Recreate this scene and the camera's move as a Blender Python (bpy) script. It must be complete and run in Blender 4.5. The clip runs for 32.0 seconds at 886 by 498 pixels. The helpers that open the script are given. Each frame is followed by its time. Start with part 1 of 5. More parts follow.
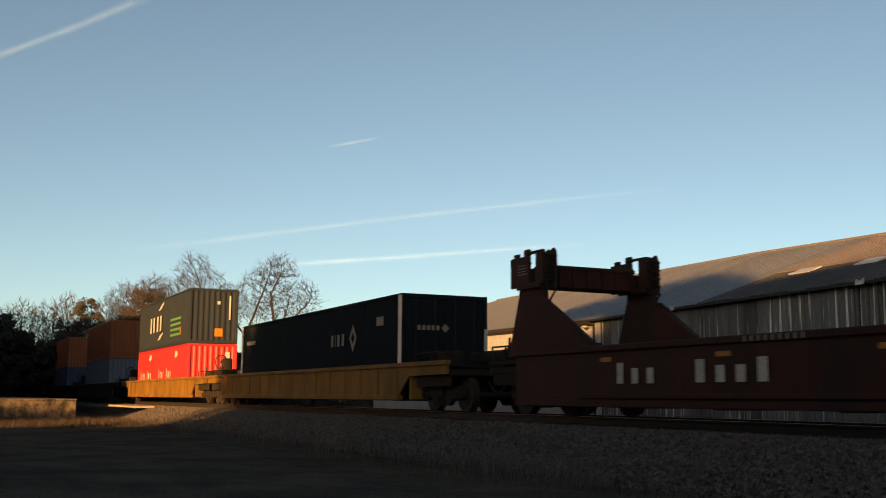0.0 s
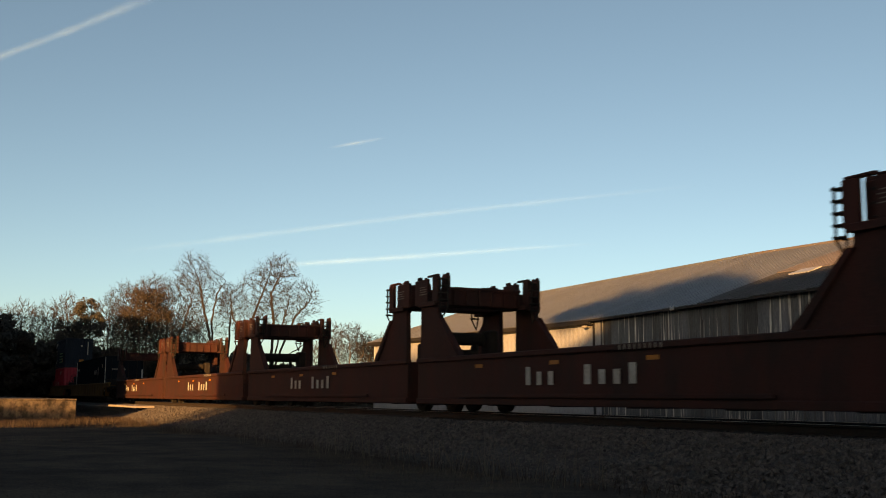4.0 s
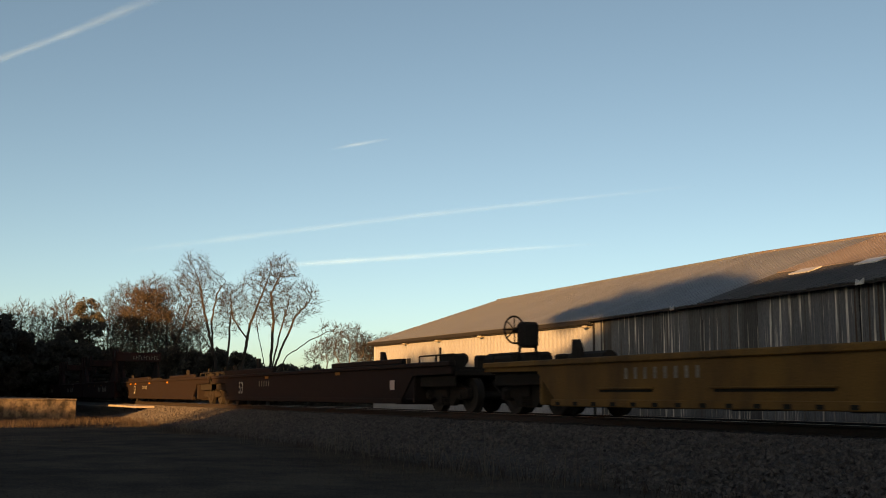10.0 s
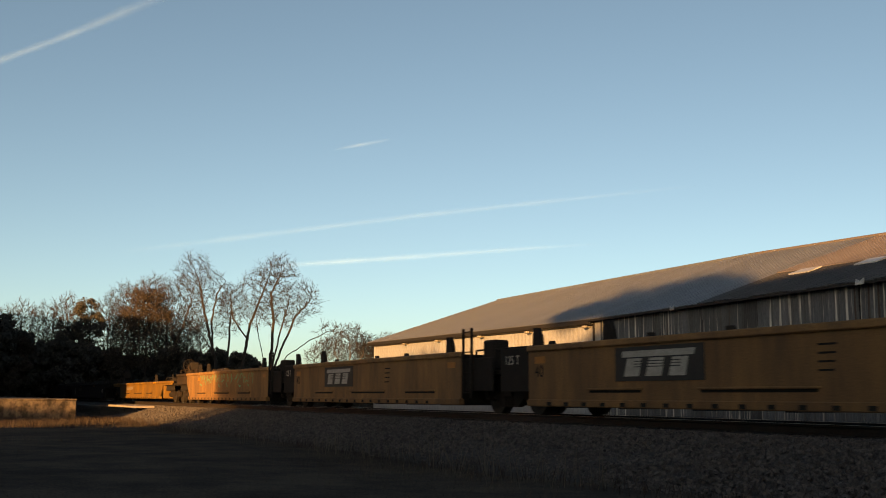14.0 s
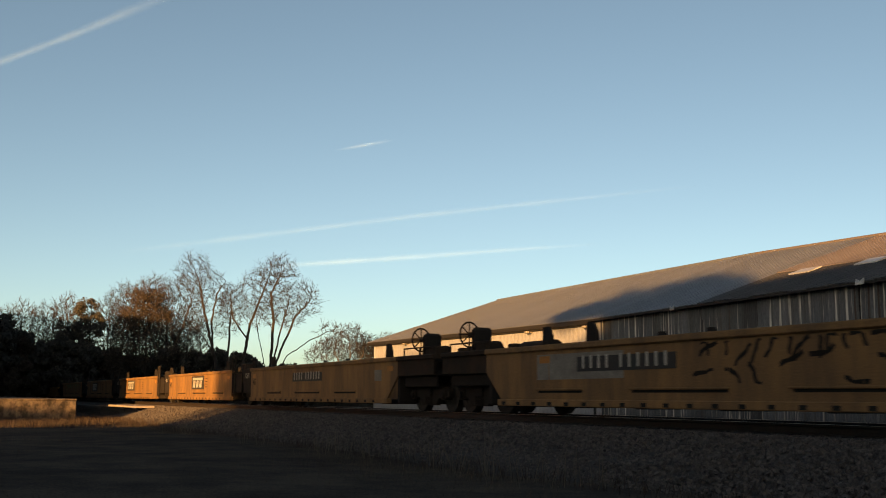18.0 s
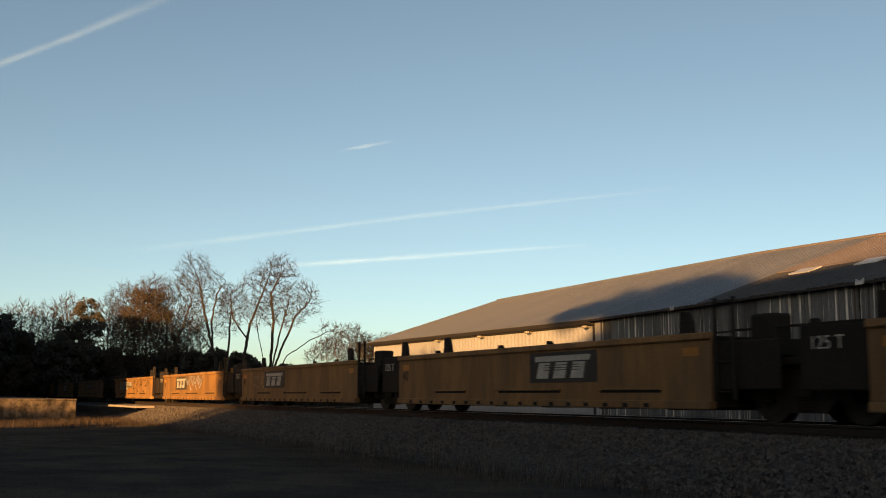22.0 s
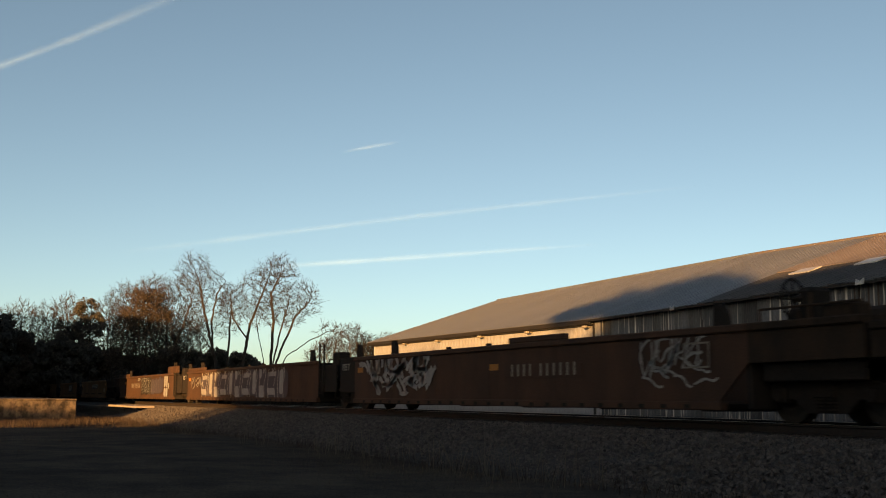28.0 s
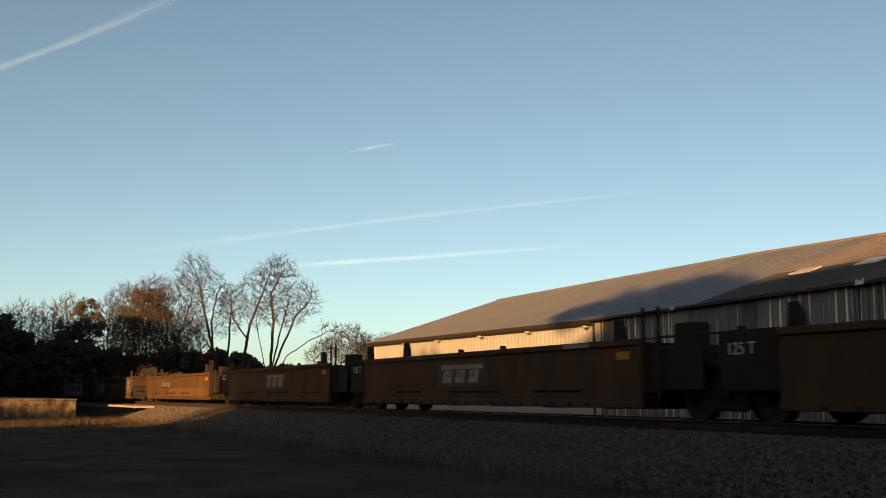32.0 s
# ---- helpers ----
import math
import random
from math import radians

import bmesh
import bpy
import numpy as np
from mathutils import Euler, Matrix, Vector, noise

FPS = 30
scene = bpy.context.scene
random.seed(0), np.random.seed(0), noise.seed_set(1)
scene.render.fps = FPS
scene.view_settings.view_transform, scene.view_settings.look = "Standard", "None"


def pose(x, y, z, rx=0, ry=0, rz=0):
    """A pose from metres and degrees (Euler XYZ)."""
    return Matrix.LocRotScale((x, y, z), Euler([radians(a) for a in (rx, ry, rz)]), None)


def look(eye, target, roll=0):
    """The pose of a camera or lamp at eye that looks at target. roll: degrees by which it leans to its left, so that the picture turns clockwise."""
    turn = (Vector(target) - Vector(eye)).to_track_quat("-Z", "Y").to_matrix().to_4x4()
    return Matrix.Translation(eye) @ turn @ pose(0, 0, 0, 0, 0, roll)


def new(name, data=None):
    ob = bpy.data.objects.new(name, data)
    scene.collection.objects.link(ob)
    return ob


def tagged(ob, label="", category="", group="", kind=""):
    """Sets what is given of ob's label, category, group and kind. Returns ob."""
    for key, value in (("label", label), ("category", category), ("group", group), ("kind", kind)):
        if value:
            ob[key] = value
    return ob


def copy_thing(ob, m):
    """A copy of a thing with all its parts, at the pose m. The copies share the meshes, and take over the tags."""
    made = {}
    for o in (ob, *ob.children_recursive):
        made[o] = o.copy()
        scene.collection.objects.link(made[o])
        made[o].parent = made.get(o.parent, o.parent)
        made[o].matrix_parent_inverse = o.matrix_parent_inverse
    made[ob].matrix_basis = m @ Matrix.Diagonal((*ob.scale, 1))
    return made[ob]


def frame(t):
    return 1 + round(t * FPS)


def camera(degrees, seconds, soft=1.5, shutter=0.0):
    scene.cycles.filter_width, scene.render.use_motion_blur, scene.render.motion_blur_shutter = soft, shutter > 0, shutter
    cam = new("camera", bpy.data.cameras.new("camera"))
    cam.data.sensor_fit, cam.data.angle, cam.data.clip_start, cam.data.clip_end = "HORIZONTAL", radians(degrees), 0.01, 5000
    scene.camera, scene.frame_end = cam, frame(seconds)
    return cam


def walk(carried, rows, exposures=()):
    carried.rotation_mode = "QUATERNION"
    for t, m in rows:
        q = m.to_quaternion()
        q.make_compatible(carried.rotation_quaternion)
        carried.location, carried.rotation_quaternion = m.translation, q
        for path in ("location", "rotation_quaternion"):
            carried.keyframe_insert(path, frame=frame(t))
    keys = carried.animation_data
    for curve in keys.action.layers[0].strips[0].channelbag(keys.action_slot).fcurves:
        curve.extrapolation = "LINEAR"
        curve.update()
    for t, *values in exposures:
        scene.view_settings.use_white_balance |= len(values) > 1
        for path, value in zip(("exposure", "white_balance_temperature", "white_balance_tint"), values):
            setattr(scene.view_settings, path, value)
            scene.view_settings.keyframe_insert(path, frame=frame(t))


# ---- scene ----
# World: the train runs towards -X, Y points away from the camera, z = 0 is the top of rail.
EYE = (0.0, 0.0, 0.357)
cam = camera(45.37, 32.0, soft=1.0, shutter=0.2)
HELD = look(EYE, (-8.9251, 4.2915, 1.7443), 0.342)
walk(cam, [(0.0, HELD), (32.0, HELD)], [(0.0, 2.44, 11400, 6), (32.0, 2.44, 11400, 6)])

TRACK = 12.61            # Y of the track's centre line
GROUND = -0.75           # level of the grass
SUN_AZ = math.radians(135)   # the sunlight travels towards (-X, +Y)
SUN_EL = math.radians(5.5)

# ---- world, sun, exposure ----
world = bpy.data.worlds.new("sky")
scene.world = world
world.use_nodes = True
wn = world.node_tree.nodes
wl = world.node_tree.links
bg = wn["Background"]
sky = wn.new("ShaderNodeTexSky")
sky.sky_type = "NISHITA"
sky.sun_disc = False
sky.sun_elevation = SUN_EL
# the sun stands opposite to the way its light travels
sun_from = Vector((-math.cos(SUN_AZ), -math.sin(SUN_AZ), 0))
sky.sun_rotation = math.atan2(sun_from.x, sun_from.y)
sky.air_density, sky.dust_density, sky.ozone_density = 0.5, 1.0, 1.8
wl.new(sky.outputs[0], bg.inputs[0])
bg.inputs[1].default_value = 0.052
sun = new("sun", bpy.data.lights.new("sun", "SUN"))
sun.data.energy = 3.5
sun.data.angle = math.radians(0.55)
sun.data.color = (1.0, 0.56, 0.26)
sun.matrix_world = look((0, 0, 60), Vector((0, 0, 60)) + Vector((math.cos(SUN_AZ) * math.cos(SUN_EL), math.sin(SUN_AZ) * math.cos(SUN_EL), -math.sin(SUN_EL))))


# ---- materials ----
def material(name, base, other, rough=0.8, metal=0.0, scale=3.0, fine=40.0, bump=0.15, streak=1.0, mix=0.5, vary=0.0, spec=0.3, sharp=0.22):
    """A painted, weathered or earthy surface: base and other mixed by coarse and fine noise, with relief. streak < 1 draws the stains out down the face."""
    m = bpy.data.materials.new(name)
    m.use_nodes = True
    n, l = m.node_tree.nodes, m.node_tree.links
    b = n["Principled BSDF"]
    b.inputs["Roughness"].default_value = rough
    b.inputs["Metallic"].default_value = metal
    b.inputs["Specular IOR Level"].default_value = spec
    tc = n.new("ShaderNodeTexCoord")
    mp = n.new("ShaderNodeMapping")
    mp.inputs["Scale"].default_value = (1, 1, streak)
    l.new(tc.outputs["Object"], mp.inputs["Vector"])
    coarse = n.new("ShaderNodeTexNoise")
    coarse.inputs["Scale"].default_value = scale
    coarse.inputs["Detail"].default_value = 6
    coarse.inputs["Roughness"].default_value = 0.65
    l.new(mp.outputs[0], coarse.inputs["Vector"])
    small = n.new("ShaderNodeTexNoise")
    small.inputs["Scale"].default_value = fine
    small.inputs["Detail"].default_value = 4
    l.new(tc.outputs["Object"], small.inputs["Vector"])
    ramp = n.new("ShaderNodeValToRGB")
    ramp.color_ramp.elements[0].position = 0.5 - sharp
    ramp.color_ramp.elements[1].position = 0.5 + sharp
    l.new(coarse.outputs["Fac"], ramp.inputs["Fac"])
    amount = n.new("ShaderNodeMath")
    amount.operation = "MULTIPLY"
    amount.inputs[1].default_value = mix
    l.new(ramp.outputs["Color"], amount.inputs[0])
    mixed = n.new("ShaderNodeMix")
    mixed.data_type = "RGBA"
    mixed.inputs[6].default_value = (*base, 1)
    mixed.inputs[7].default_value = (*other, 1)
    l.new(amount.outputs[0], mixed.inputs[0])
    grain = n.new("ShaderNodeHueSaturation")
    l.new(mixed.outputs[2], grain.inputs["Color"])
    rng = n.new("ShaderNodeMapRange")
    rng.inputs["From Min"].default_value, rng.inputs["From Max"].default_value = 0.3, 0.7
    rng.inputs["To Min"].default_value, rng.inputs["To Max"].default_value = 0.75, 1.25
    l.new(small.outputs["Fac"], rng.inputs["Value"])
    last = rng.outputs[0]
    if vary:
        info = n.new("ShaderNodeObjectInfo")
        r2 = n.new("ShaderNodeMapRange")
        r2.inputs["To Min"].default_value, r2.inputs["To Max"].default_value = 1 - vary, 1 + vary
        l.new(info.outputs["Random"], r2.inputs["Value"])
        mul = n.new("ShaderNodeMath")
        mul.operation = "MULTIPLY"
        l.new(last, mul.inputs[0])
        l.new(r2.outputs[0], mul.inputs[1])
        last = mul.outputs[0]
    l.new(last, grain.inputs["Value"])
    l.new(grain.outputs[0], b.inputs["Base Color"])
    if bump:
        bp = n.new("ShaderNodeBump")
        bp.inputs["Strength"].default_value = bump
        bp.inputs["Distance"].default_value = 0.02
        l.new(small.outputs["Fac"], bp.inputs["Height"])
        l.new(bp.outputs[0], b.inputs["Normal"])
    return m


def streaked_tin():
    """Old galvanised siding: grey zinc, pale runs and rust-brown stains drawn out down the sheets."""
    m = material("weathered_galvanised_siding", (0.066, 0.080, 0.104), (0.027, 0.028, 0.033), 0.65, metal=0.1, scale=1.4, streak=0.25, mix=1.0, bump=0.05, vary=0.5)
    n, l = m.node_tree.nodes, m.node_tree.links
    b = n["Principled BSDF"]
    was = b.inputs["Base Color"].links[0].from_socket
    tc = n.new("ShaderNodeTexCoord")
    info = n.new("ShaderNodeObjectInfo")
    for size, lo, hi, tone in ((3.4, 0.57, 0.66, (0.40, 0.405, 0.41, 1)), (2.1, 0.56, 0.68, (0.032, 0.021, 0.017, 1))):
        mp = n.new("ShaderNodeMapping")
        mp.inputs["Scale"].default_value = (2.6, 1.0, 0.26)
        l.new(tc.outputs["Object"], mp.inputs["Vector"])
        l.new(info.outputs["Location"], mp.inputs["Location"])
        ns = n.new("ShaderNodeTexNoise")
        ns.inputs["Scale"].default_value = size
        ns.inputs["Detail"].default_value = 5
        ns.inputs["Roughness"].default_value = 0.6
        l.new(mp.outputs[0], ns.inputs["Vector"])
        rg = n.new("ShaderNodeMapRange")
        rg.inputs["From Min"].default_value, rg.inputs["From Max"].default_value = lo, hi
        l.new(ns.outputs["Fac"], rg.inputs["Value"])
        mx = n.new("ShaderNodeMix")
        mx.data_type = "RGBA"
        mx.inputs[7].default_value = tone
        l.new(rg.outputs[0], mx.inputs[0])
        l.new(was, mx.inputs[6])
        was = mx.outputs[2]
    l.new(was, b.inputs["Base Color"])
    return m


M_YELLOW = material("yellow_paint", (0.198, 0.108, 0.049), (0.084, 0.052, 0.033), 0.7, scale=1.4, streak=0.22, mix=0.85, vary=0.12, spec=0.1, sharp=0.13)
M_OCHRE = material("ochre_paint", (0.140, 0.074, 0.022), (0.060, 0.035, 0.017), 0.65, scale=0.9, streak=0.35, mix=0.8, spec=0.1, sharp=0.13)
M_BURNT = material("burnt_ochre_paint", (0.054, 0.029, 0.017), (0.026, 0.017, 0.0125), 0.75, scale=1.2, streak=0.3, mix=0.85, vary=0.1, spec=0.1, sharp=0.13)
M_RUST = material("rusty_brown_paint", (0.056, 0.030, 0.021), (0.029, 0.019, 0.0155), 0.75, scale=1.1, streak=0.4, mix=0.8, spec=0.1, sharp=0.13)
M_MAROON = material("maroon_paint", (0.037, 0.0125, 0.011), (0.017, 0.0115, 0.011), 0.7, scale=1.0, streak=0.4, mix=0.8, spec=0.1, sharp=0.13)
M_GRIME = material("grimy_end_paint", (0.030, 0.0195, 0.014), (0.015, 0.012, 0.0105), 0.85, scale=2.2, streak=0.5, mix=0.85, spec=0.1, sharp=0.13)
M_FADED = material("faded_ochre_paint", (0.075, 0.044, 0.021), (0.040, 0.026, 0.017), 0.75, scale=1.4, streak=0.4, mix=0.85, spec=0.1)
M_BLACK = material("black_steel", (0.013, 0.0115, 0.0115), (0.020, 0.016, 0.014), 0.9, scale=2.0, mix=0.7, spec=0.1)
M_DARKCAR = material("dark_brown_paint", (0.0125, 0.0080, 0.0075), (0.0105, 0.0080, 0.0075), 0.7, scale=0.9, streak=0.4, mix=0.7, spec=0.1)
M_IRON = material("grimy_iron", (0.014, 0.0115, 0.011), (0.022, 0.016, 0.013), 0.9, scale=4.0, mix=0.7, spec=0.1)
M_WHEEL = material("wheel_steel", (0.012, 0.010, 0.009), (0.02, 0.015, 0.012), 0.8, metal=0.1, scale=6.0, mix=0.6)
M_RAIL = material("rail_steel", (0.022, 0.016, 0.015), (0.015, 0.012, 0.012), 0.7, metal=0.3, scale=5.0, mix=0.7)
M_RAILTOP = material("polished_rail_head", (0.30, 0.28, 0.27), (0.20, 0.18, 0.17), 0.3, metal=0.9, scale=5.0, mix=0.5)
M_TIE = material("creosoted_wood_and_shade", (0.020, 0.017, 0.017), (0.036, 0.031, 0.029), 0.9, scale=3.0, mix=0.7, vary=0.3)
M_BALLAST = material("grey_ballast", (0.043, 0.039, 0.039), (0.028, 0.025, 0.025), 0.95, scale=1.2, fine=22.0, bump=1.0, mix=0.7, spec=0.1)
M_STONE = material("ballast_stone", (0.068, 0.061, 0.061), (0.040, 0.036, 0.0365), 0.95, scale=7.0, fine=60.0, bump=0.4, mix=0.8, spec=0.1)
def per_stone(m):
    """Each loose stone a little lighter or darker than the next."""
    n, l = m.node_tree.nodes, m.node_tree.links
    b = n["Principled BSDF"]
    was = b.inputs["Base Color"].links[0].from_socket
    geo = n.new("ShaderNodeNewGeometry")
    rg = n.new("ShaderNodeMapRange")
    rg.inputs["To Min"].default_value, rg.inputs["To Max"].default_value = 0.72, 1.4
    l.new(geo.outputs["Random Per Island"], rg.inputs["Value"])
    hs = n.new("ShaderNodeHueSaturation")
    l.new(was, hs.inputs["Color"])
    l.new(rg.outputs[0], hs.inputs["Value"])
    l.new(hs.outputs[0], b.inputs["Base Color"])


per_stone(M_STONE)
M_GRASS = material("winter_grass", (0.045, 0.039, 0.035), (0.080, 0.065, 0.054), 0.95, scale=0.7, fine=30.0, bump=0.9, mix=0.9, spec=0.0, sharp=0.12)
M_STRAW = material("dead_grass", (0.034, 0.0235, 0.0185), (0.019, 0.0135, 0.011), 0.9, scale=2.0, mix=0.8)
M_STALK = material("bleached_stalks", (0.095, 0.080, 0.066), (0.05, 0.041, 0.033), 0.9, scale=2.0, mix=0.8)
M_CONCRETE = material("old_concrete", (0.013, 0.010, 0.009), (0.088, 0.068, 0.056), 0.9, scale=3.0, streak=0.8, bump=0.8, mix=0.9, sharp=0.09)
M_SLAB = material("pale_concrete", (0.24, 0.21, 0.185), (0.15, 0.125, 0.11), 0.9, scale=2.0, bump=0.5, mix=0.7)
M_BARK = material("grey_bark", (0.026, 0.020, 0.018), (0.015, 0.012, 0.011), 0.95, scale=3.0, mix=0.7)
M_TWIG = material("bare_twigs", (0.014, 0.0125, 0.013), (0.010, 0.009, 0.0095), 0.95, scale=1.0, mix=0.7)
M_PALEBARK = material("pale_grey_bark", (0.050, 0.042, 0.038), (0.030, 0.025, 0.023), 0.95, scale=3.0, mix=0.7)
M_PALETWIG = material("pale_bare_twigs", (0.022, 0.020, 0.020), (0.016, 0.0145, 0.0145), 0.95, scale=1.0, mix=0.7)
M_PINE = material("pine_needles", (0.030, 0.031, 0.030), (0.042, 0.040, 0.038), 0.9, scale=1.5, fine=20, mix=0.8)
M_OAKLEAF = material("brown_oak_leaves", (0.040, 0.029, 0.023), (0.026, 0.020, 0.0165), 0.9, scale=1.2, fine=20, mix=0.8)
M_WHITEWALL = material("cream_painted_siding", (0.192, 0.206, 0.240), (0.162, 0.168, 0.184), 0.6, scale=0.6, streak=0.3, mix=0.6, bump=0.05, vary=0.04)
M_TIN = streaked_tin()
M_ROOF = material("weathered_roof_sheet", (0.112, 0.124, 0.150), (0.092, 0.098, 0.112), 0.5, metal=0.35, scale=0.5, streak=0.5, mix=0.8, bump=0.05, vary=0.10)
M_OLDROOF = material("rusty_roof_sheet", (0.122, 0.112, 0.122), (0.098, 0.078, 0.078), 0.6, metal=0.2, scale=0.5, streak=0.5, mix=0.8, bump=0.05, vary=0.12)
# darker sheets for the lower part of the near slope, right of PATCH_X
M_DARKROOF = material("dark_roof_sheet", (0.050, 0.050, 0.056), (0.034, 0.032, 0.036), 0.75, scale=0.7, streak=0.5, mix=0.8, bump=0.05, vary=0.15, spec=0.15)
# gutter colour, blackened further to hold the shade under the eave
M_FASCIA = material("dark_gutter_and_shade", (0.009, 0.0085, 0.0085), (0.016, 0.014, 0.0125), 0.6, scale=2.0, mix=0.6)
M_SKYLIGHT = material("clear_roof_sheet", (0.34, 0.34, 0.35), (0.25, 0.25, 0.25), 0.35, scale=1.0, mix=0.5)
M_WHITE = material("white_lettering", (0.30, 0.295, 0.285), (0.16, 0.155, 0.145), 0.7, scale=3.0, mix=0.7)
M_GREYLET = material("faded_lettering", (0.17, 0.16, 0.15), (0.085, 0.075, 0.068), 0.8, scale=3.0, mix=0.8)
M_SIGN = material("black_panel", (0.012, 0.012, 0.012), (0.03, 0.028, 0.025), 0.7, scale=3.0, mix=0.6)
M_ORANGEMARK = material("orange_reflector", (0.26, 0.10, 0.015), (0.18, 0.07, 0.012), 0.6, scale=3.0, mix=0.5)
M_GREENTAG = material("green_spray_paint", (0.06, 0.22, 0.13), (0.10, 0.17, 0.08), 0.7, scale=3.0, mix=0.7)
M_SILVERTAG = material("silver_spray_paint", (0.20, 0.205, 0.215), (0.12, 0.12, 0.125), 0.6, scale=3.0, mix=0.7)
M_PURPLETAG = material("mauve_spray_paint", (0.034, 0.029, 0.042), (0.022, 0.018, 0.026), 0.7, scale=2.0, mix=0.7)
M_BLACKBOX = material("black_container_paint", (0.0075, 0.0105, 0.0145), (0.010, 0.0125, 0.016), 0.9, scale=0.8, streak=0.4, mix=0.7, spec=0.0)
M_GREYBOX = material("charcoal_container_paint", (0.0125, 0.0185, 0.028), (0.009, 0.0125, 0.0175), 0.8, scale=0.8, streak=0.4, mix=0.7, spec=0.1)
M_REDBOX = material("red_container_paint", (0.32, 0.013, 0.026), (0.22, 0.013, 0.022), 0.55, scale=0.8, streak=0.4, mix=0.6)
M_ORANGEBOX = material("orange_container_paint", (0.24, 0.06, 0.022), (0.15, 0.042, 0.02), 0.6, scale=0.8, streak=0.4, mix=0.7)
M_BLUEBOX = material("slate_blue_container_paint", (0.10, 0.13, 0.18), (0.07, 0.085, 0.11), 0.6, scale=0.8, streak=0.4, mix=0.7)
M_NAVYBOX = material("navy_container_paint", (0.03, 0.045, 0.09), (0.03, 0.035, 0.05), 0.6, scale=0.8, streak=0.4, mix=0.7)
M_GREENBOX = material("green_lettering", (0.05, 0.16, 0.06), (0.04, 0.10, 0.04), 0.6, scale=3.0, mix=0.6)
M_CONDUIT = material("lamp_housing", (0.20, 0.185, 0.165), (0.12, 0.11, 0.10), 0.6, scale=5.0, mix=0.6)
M_BRICK = material("red_brick_wall", (0.26, 0.12, 0.085), (0.17, 0.09, 0.07), 0.9, scale=2.0, mix=0.7)


def vapour():
    m = bpy.data.materials.new("contrail_vapour")
    m.use_nodes = True
    n, l = m.node_tree.nodes, m.node_tree.links
    n.remove(n["Principled BSDF"])
    out = n["Material Output"]
    d = n.new("ShaderNodeBsdfDiffuse")
    d.inputs[0].default_value = (0.42, 0.66, 0.95, 1)
    tl = n.new("ShaderNodeBsdfTranslucent")
    tl.inputs[0].default_value = (0.42, 0.66, 0.95, 1)
    add = n.new("ShaderNodeAddShader")
    tr = n.new("ShaderNodeBsdfTransparent")
    mix = n.new("ShaderNodeMixShader")
    tc = n.new("ShaderNodeTexCoord")
    uv = n.new("ShaderNodeSeparateXYZ")
    l.new(tc.outputs["UV"], uv.inputs[0])
    ns = n.new("ShaderNodeTexNoise")
    ns.inputs["Scale"].default_value = 0.012
    ns.inputs["Detail"].default_value = 5
    l.new(tc.outputs["Object"], ns.inputs["Vector"])
    # u carries the density along the trail, v the density across it
    m1 = n.new("ShaderNodeMath")
    m1.operation = "MULTIPLY"
    l.new(uv.outputs["X"], m1.inputs[0])
    l.new(uv.outputs["Y"], m1.inputs[1])
    m2 = n.new("ShaderNodeMath")
    m2.operation = "MULTIPLY"
    l.new(m1.outputs[0], m2.inputs[0])
    l.new(ns.outputs["Fac"], m2.inputs[1])
    m2.use_clamp = True
    l.new(d.outputs[0], add.inputs[0])
    l.new(tl.outputs[0], add.inputs[1])
    l.new(m2.outputs[0], mix.inputs[0])
    l.new(tr.outputs[0], mix.inputs[1])
    l.new(add.outputs[0], mix.inputs[2])
    l.new(mix.outputs[0], out.inputs[0])
    return m


M_VAPOUR = vapour()


# ---- building blocks ----
def part(name, bm, mat, parent=None, label="", smooth=False):
    """One mesh object from a bmesh, under a thing or a part."""
    me = bpy.data.meshes.new(name)
    bm.to_mesh(me)
    bm.free()
    me.materials.append(mat)
    if smooth:
        me.polygons.foreach_set("use_smooth", [True] * len(me.polygons))
    ob = new(name, me)
    ob.parent = parent
    return tagged(ob, label)


def shared(name, me, parent, m=None):
    ob = new(name, me)
    ob.parent = parent
    if m is not None:
        ob.matrix_basis = m
    return ob


def thing(name, m, label, category, group=""):
    ob = new(name)
    ob.matrix_basis = m
    ob.empty_display_size = 0.3
    return tagged(ob, label, category, group)


def B():
    return bmesh.new()


def box(bm, x0, x1, y0, y1, z0, z1):
    v = [bm.verts.new(p) for p in ((x0, y0, z0), (x1, y0, z0), (x1, y1, z0), (x0, y1, z0), (x0, y0, z1), (x1, y0, z1), (x1, y1, z1), (x0, y1, z1))]
    for f in ((3, 2, 1, 0), (4, 5, 6, 7), (0, 1, 5, 4), (1, 2, 6, 5), (2, 3, 7, 6), (3, 0, 4, 7)):
        bm.faces.new([v[i] for i in f])
    return bm


def bbox(bm, x0, x1, y0, y1, z0, z1, r=0.012):
    """A box with broken edges."""
    t = B()
    box(t, x0, x1, y0, y1, z0, z1)
    bmesh.ops.bevel(t, geom=t.edges[:], offset=r, segments=1, affect="EDGES")
    me = bpy.data.meshes.new("tmp")
    t.to_mesh(me)
    t.free()
    bm.from_mesh(me)
    bpy.data.meshes.remove(me)
    return bm


def prism(bm, outline, y0, y1):
    """An outline of (x, z) given anticlockwise as seen from -Y, drawn out from y0 to y1."""
    a = [bm.verts.new((x, y0, z)) for x, z in outline]
    b = [bm.verts.new((x, y1, z)) for x, z in outline]
    n = len(outline)
    bm.faces.new(a)
    bm.faces.new(b[::-1])
    for i in range(n):
        j = (i + 1) % n
        bm.faces.new((a[j], a[i], b[i], b[j]))
    return bm


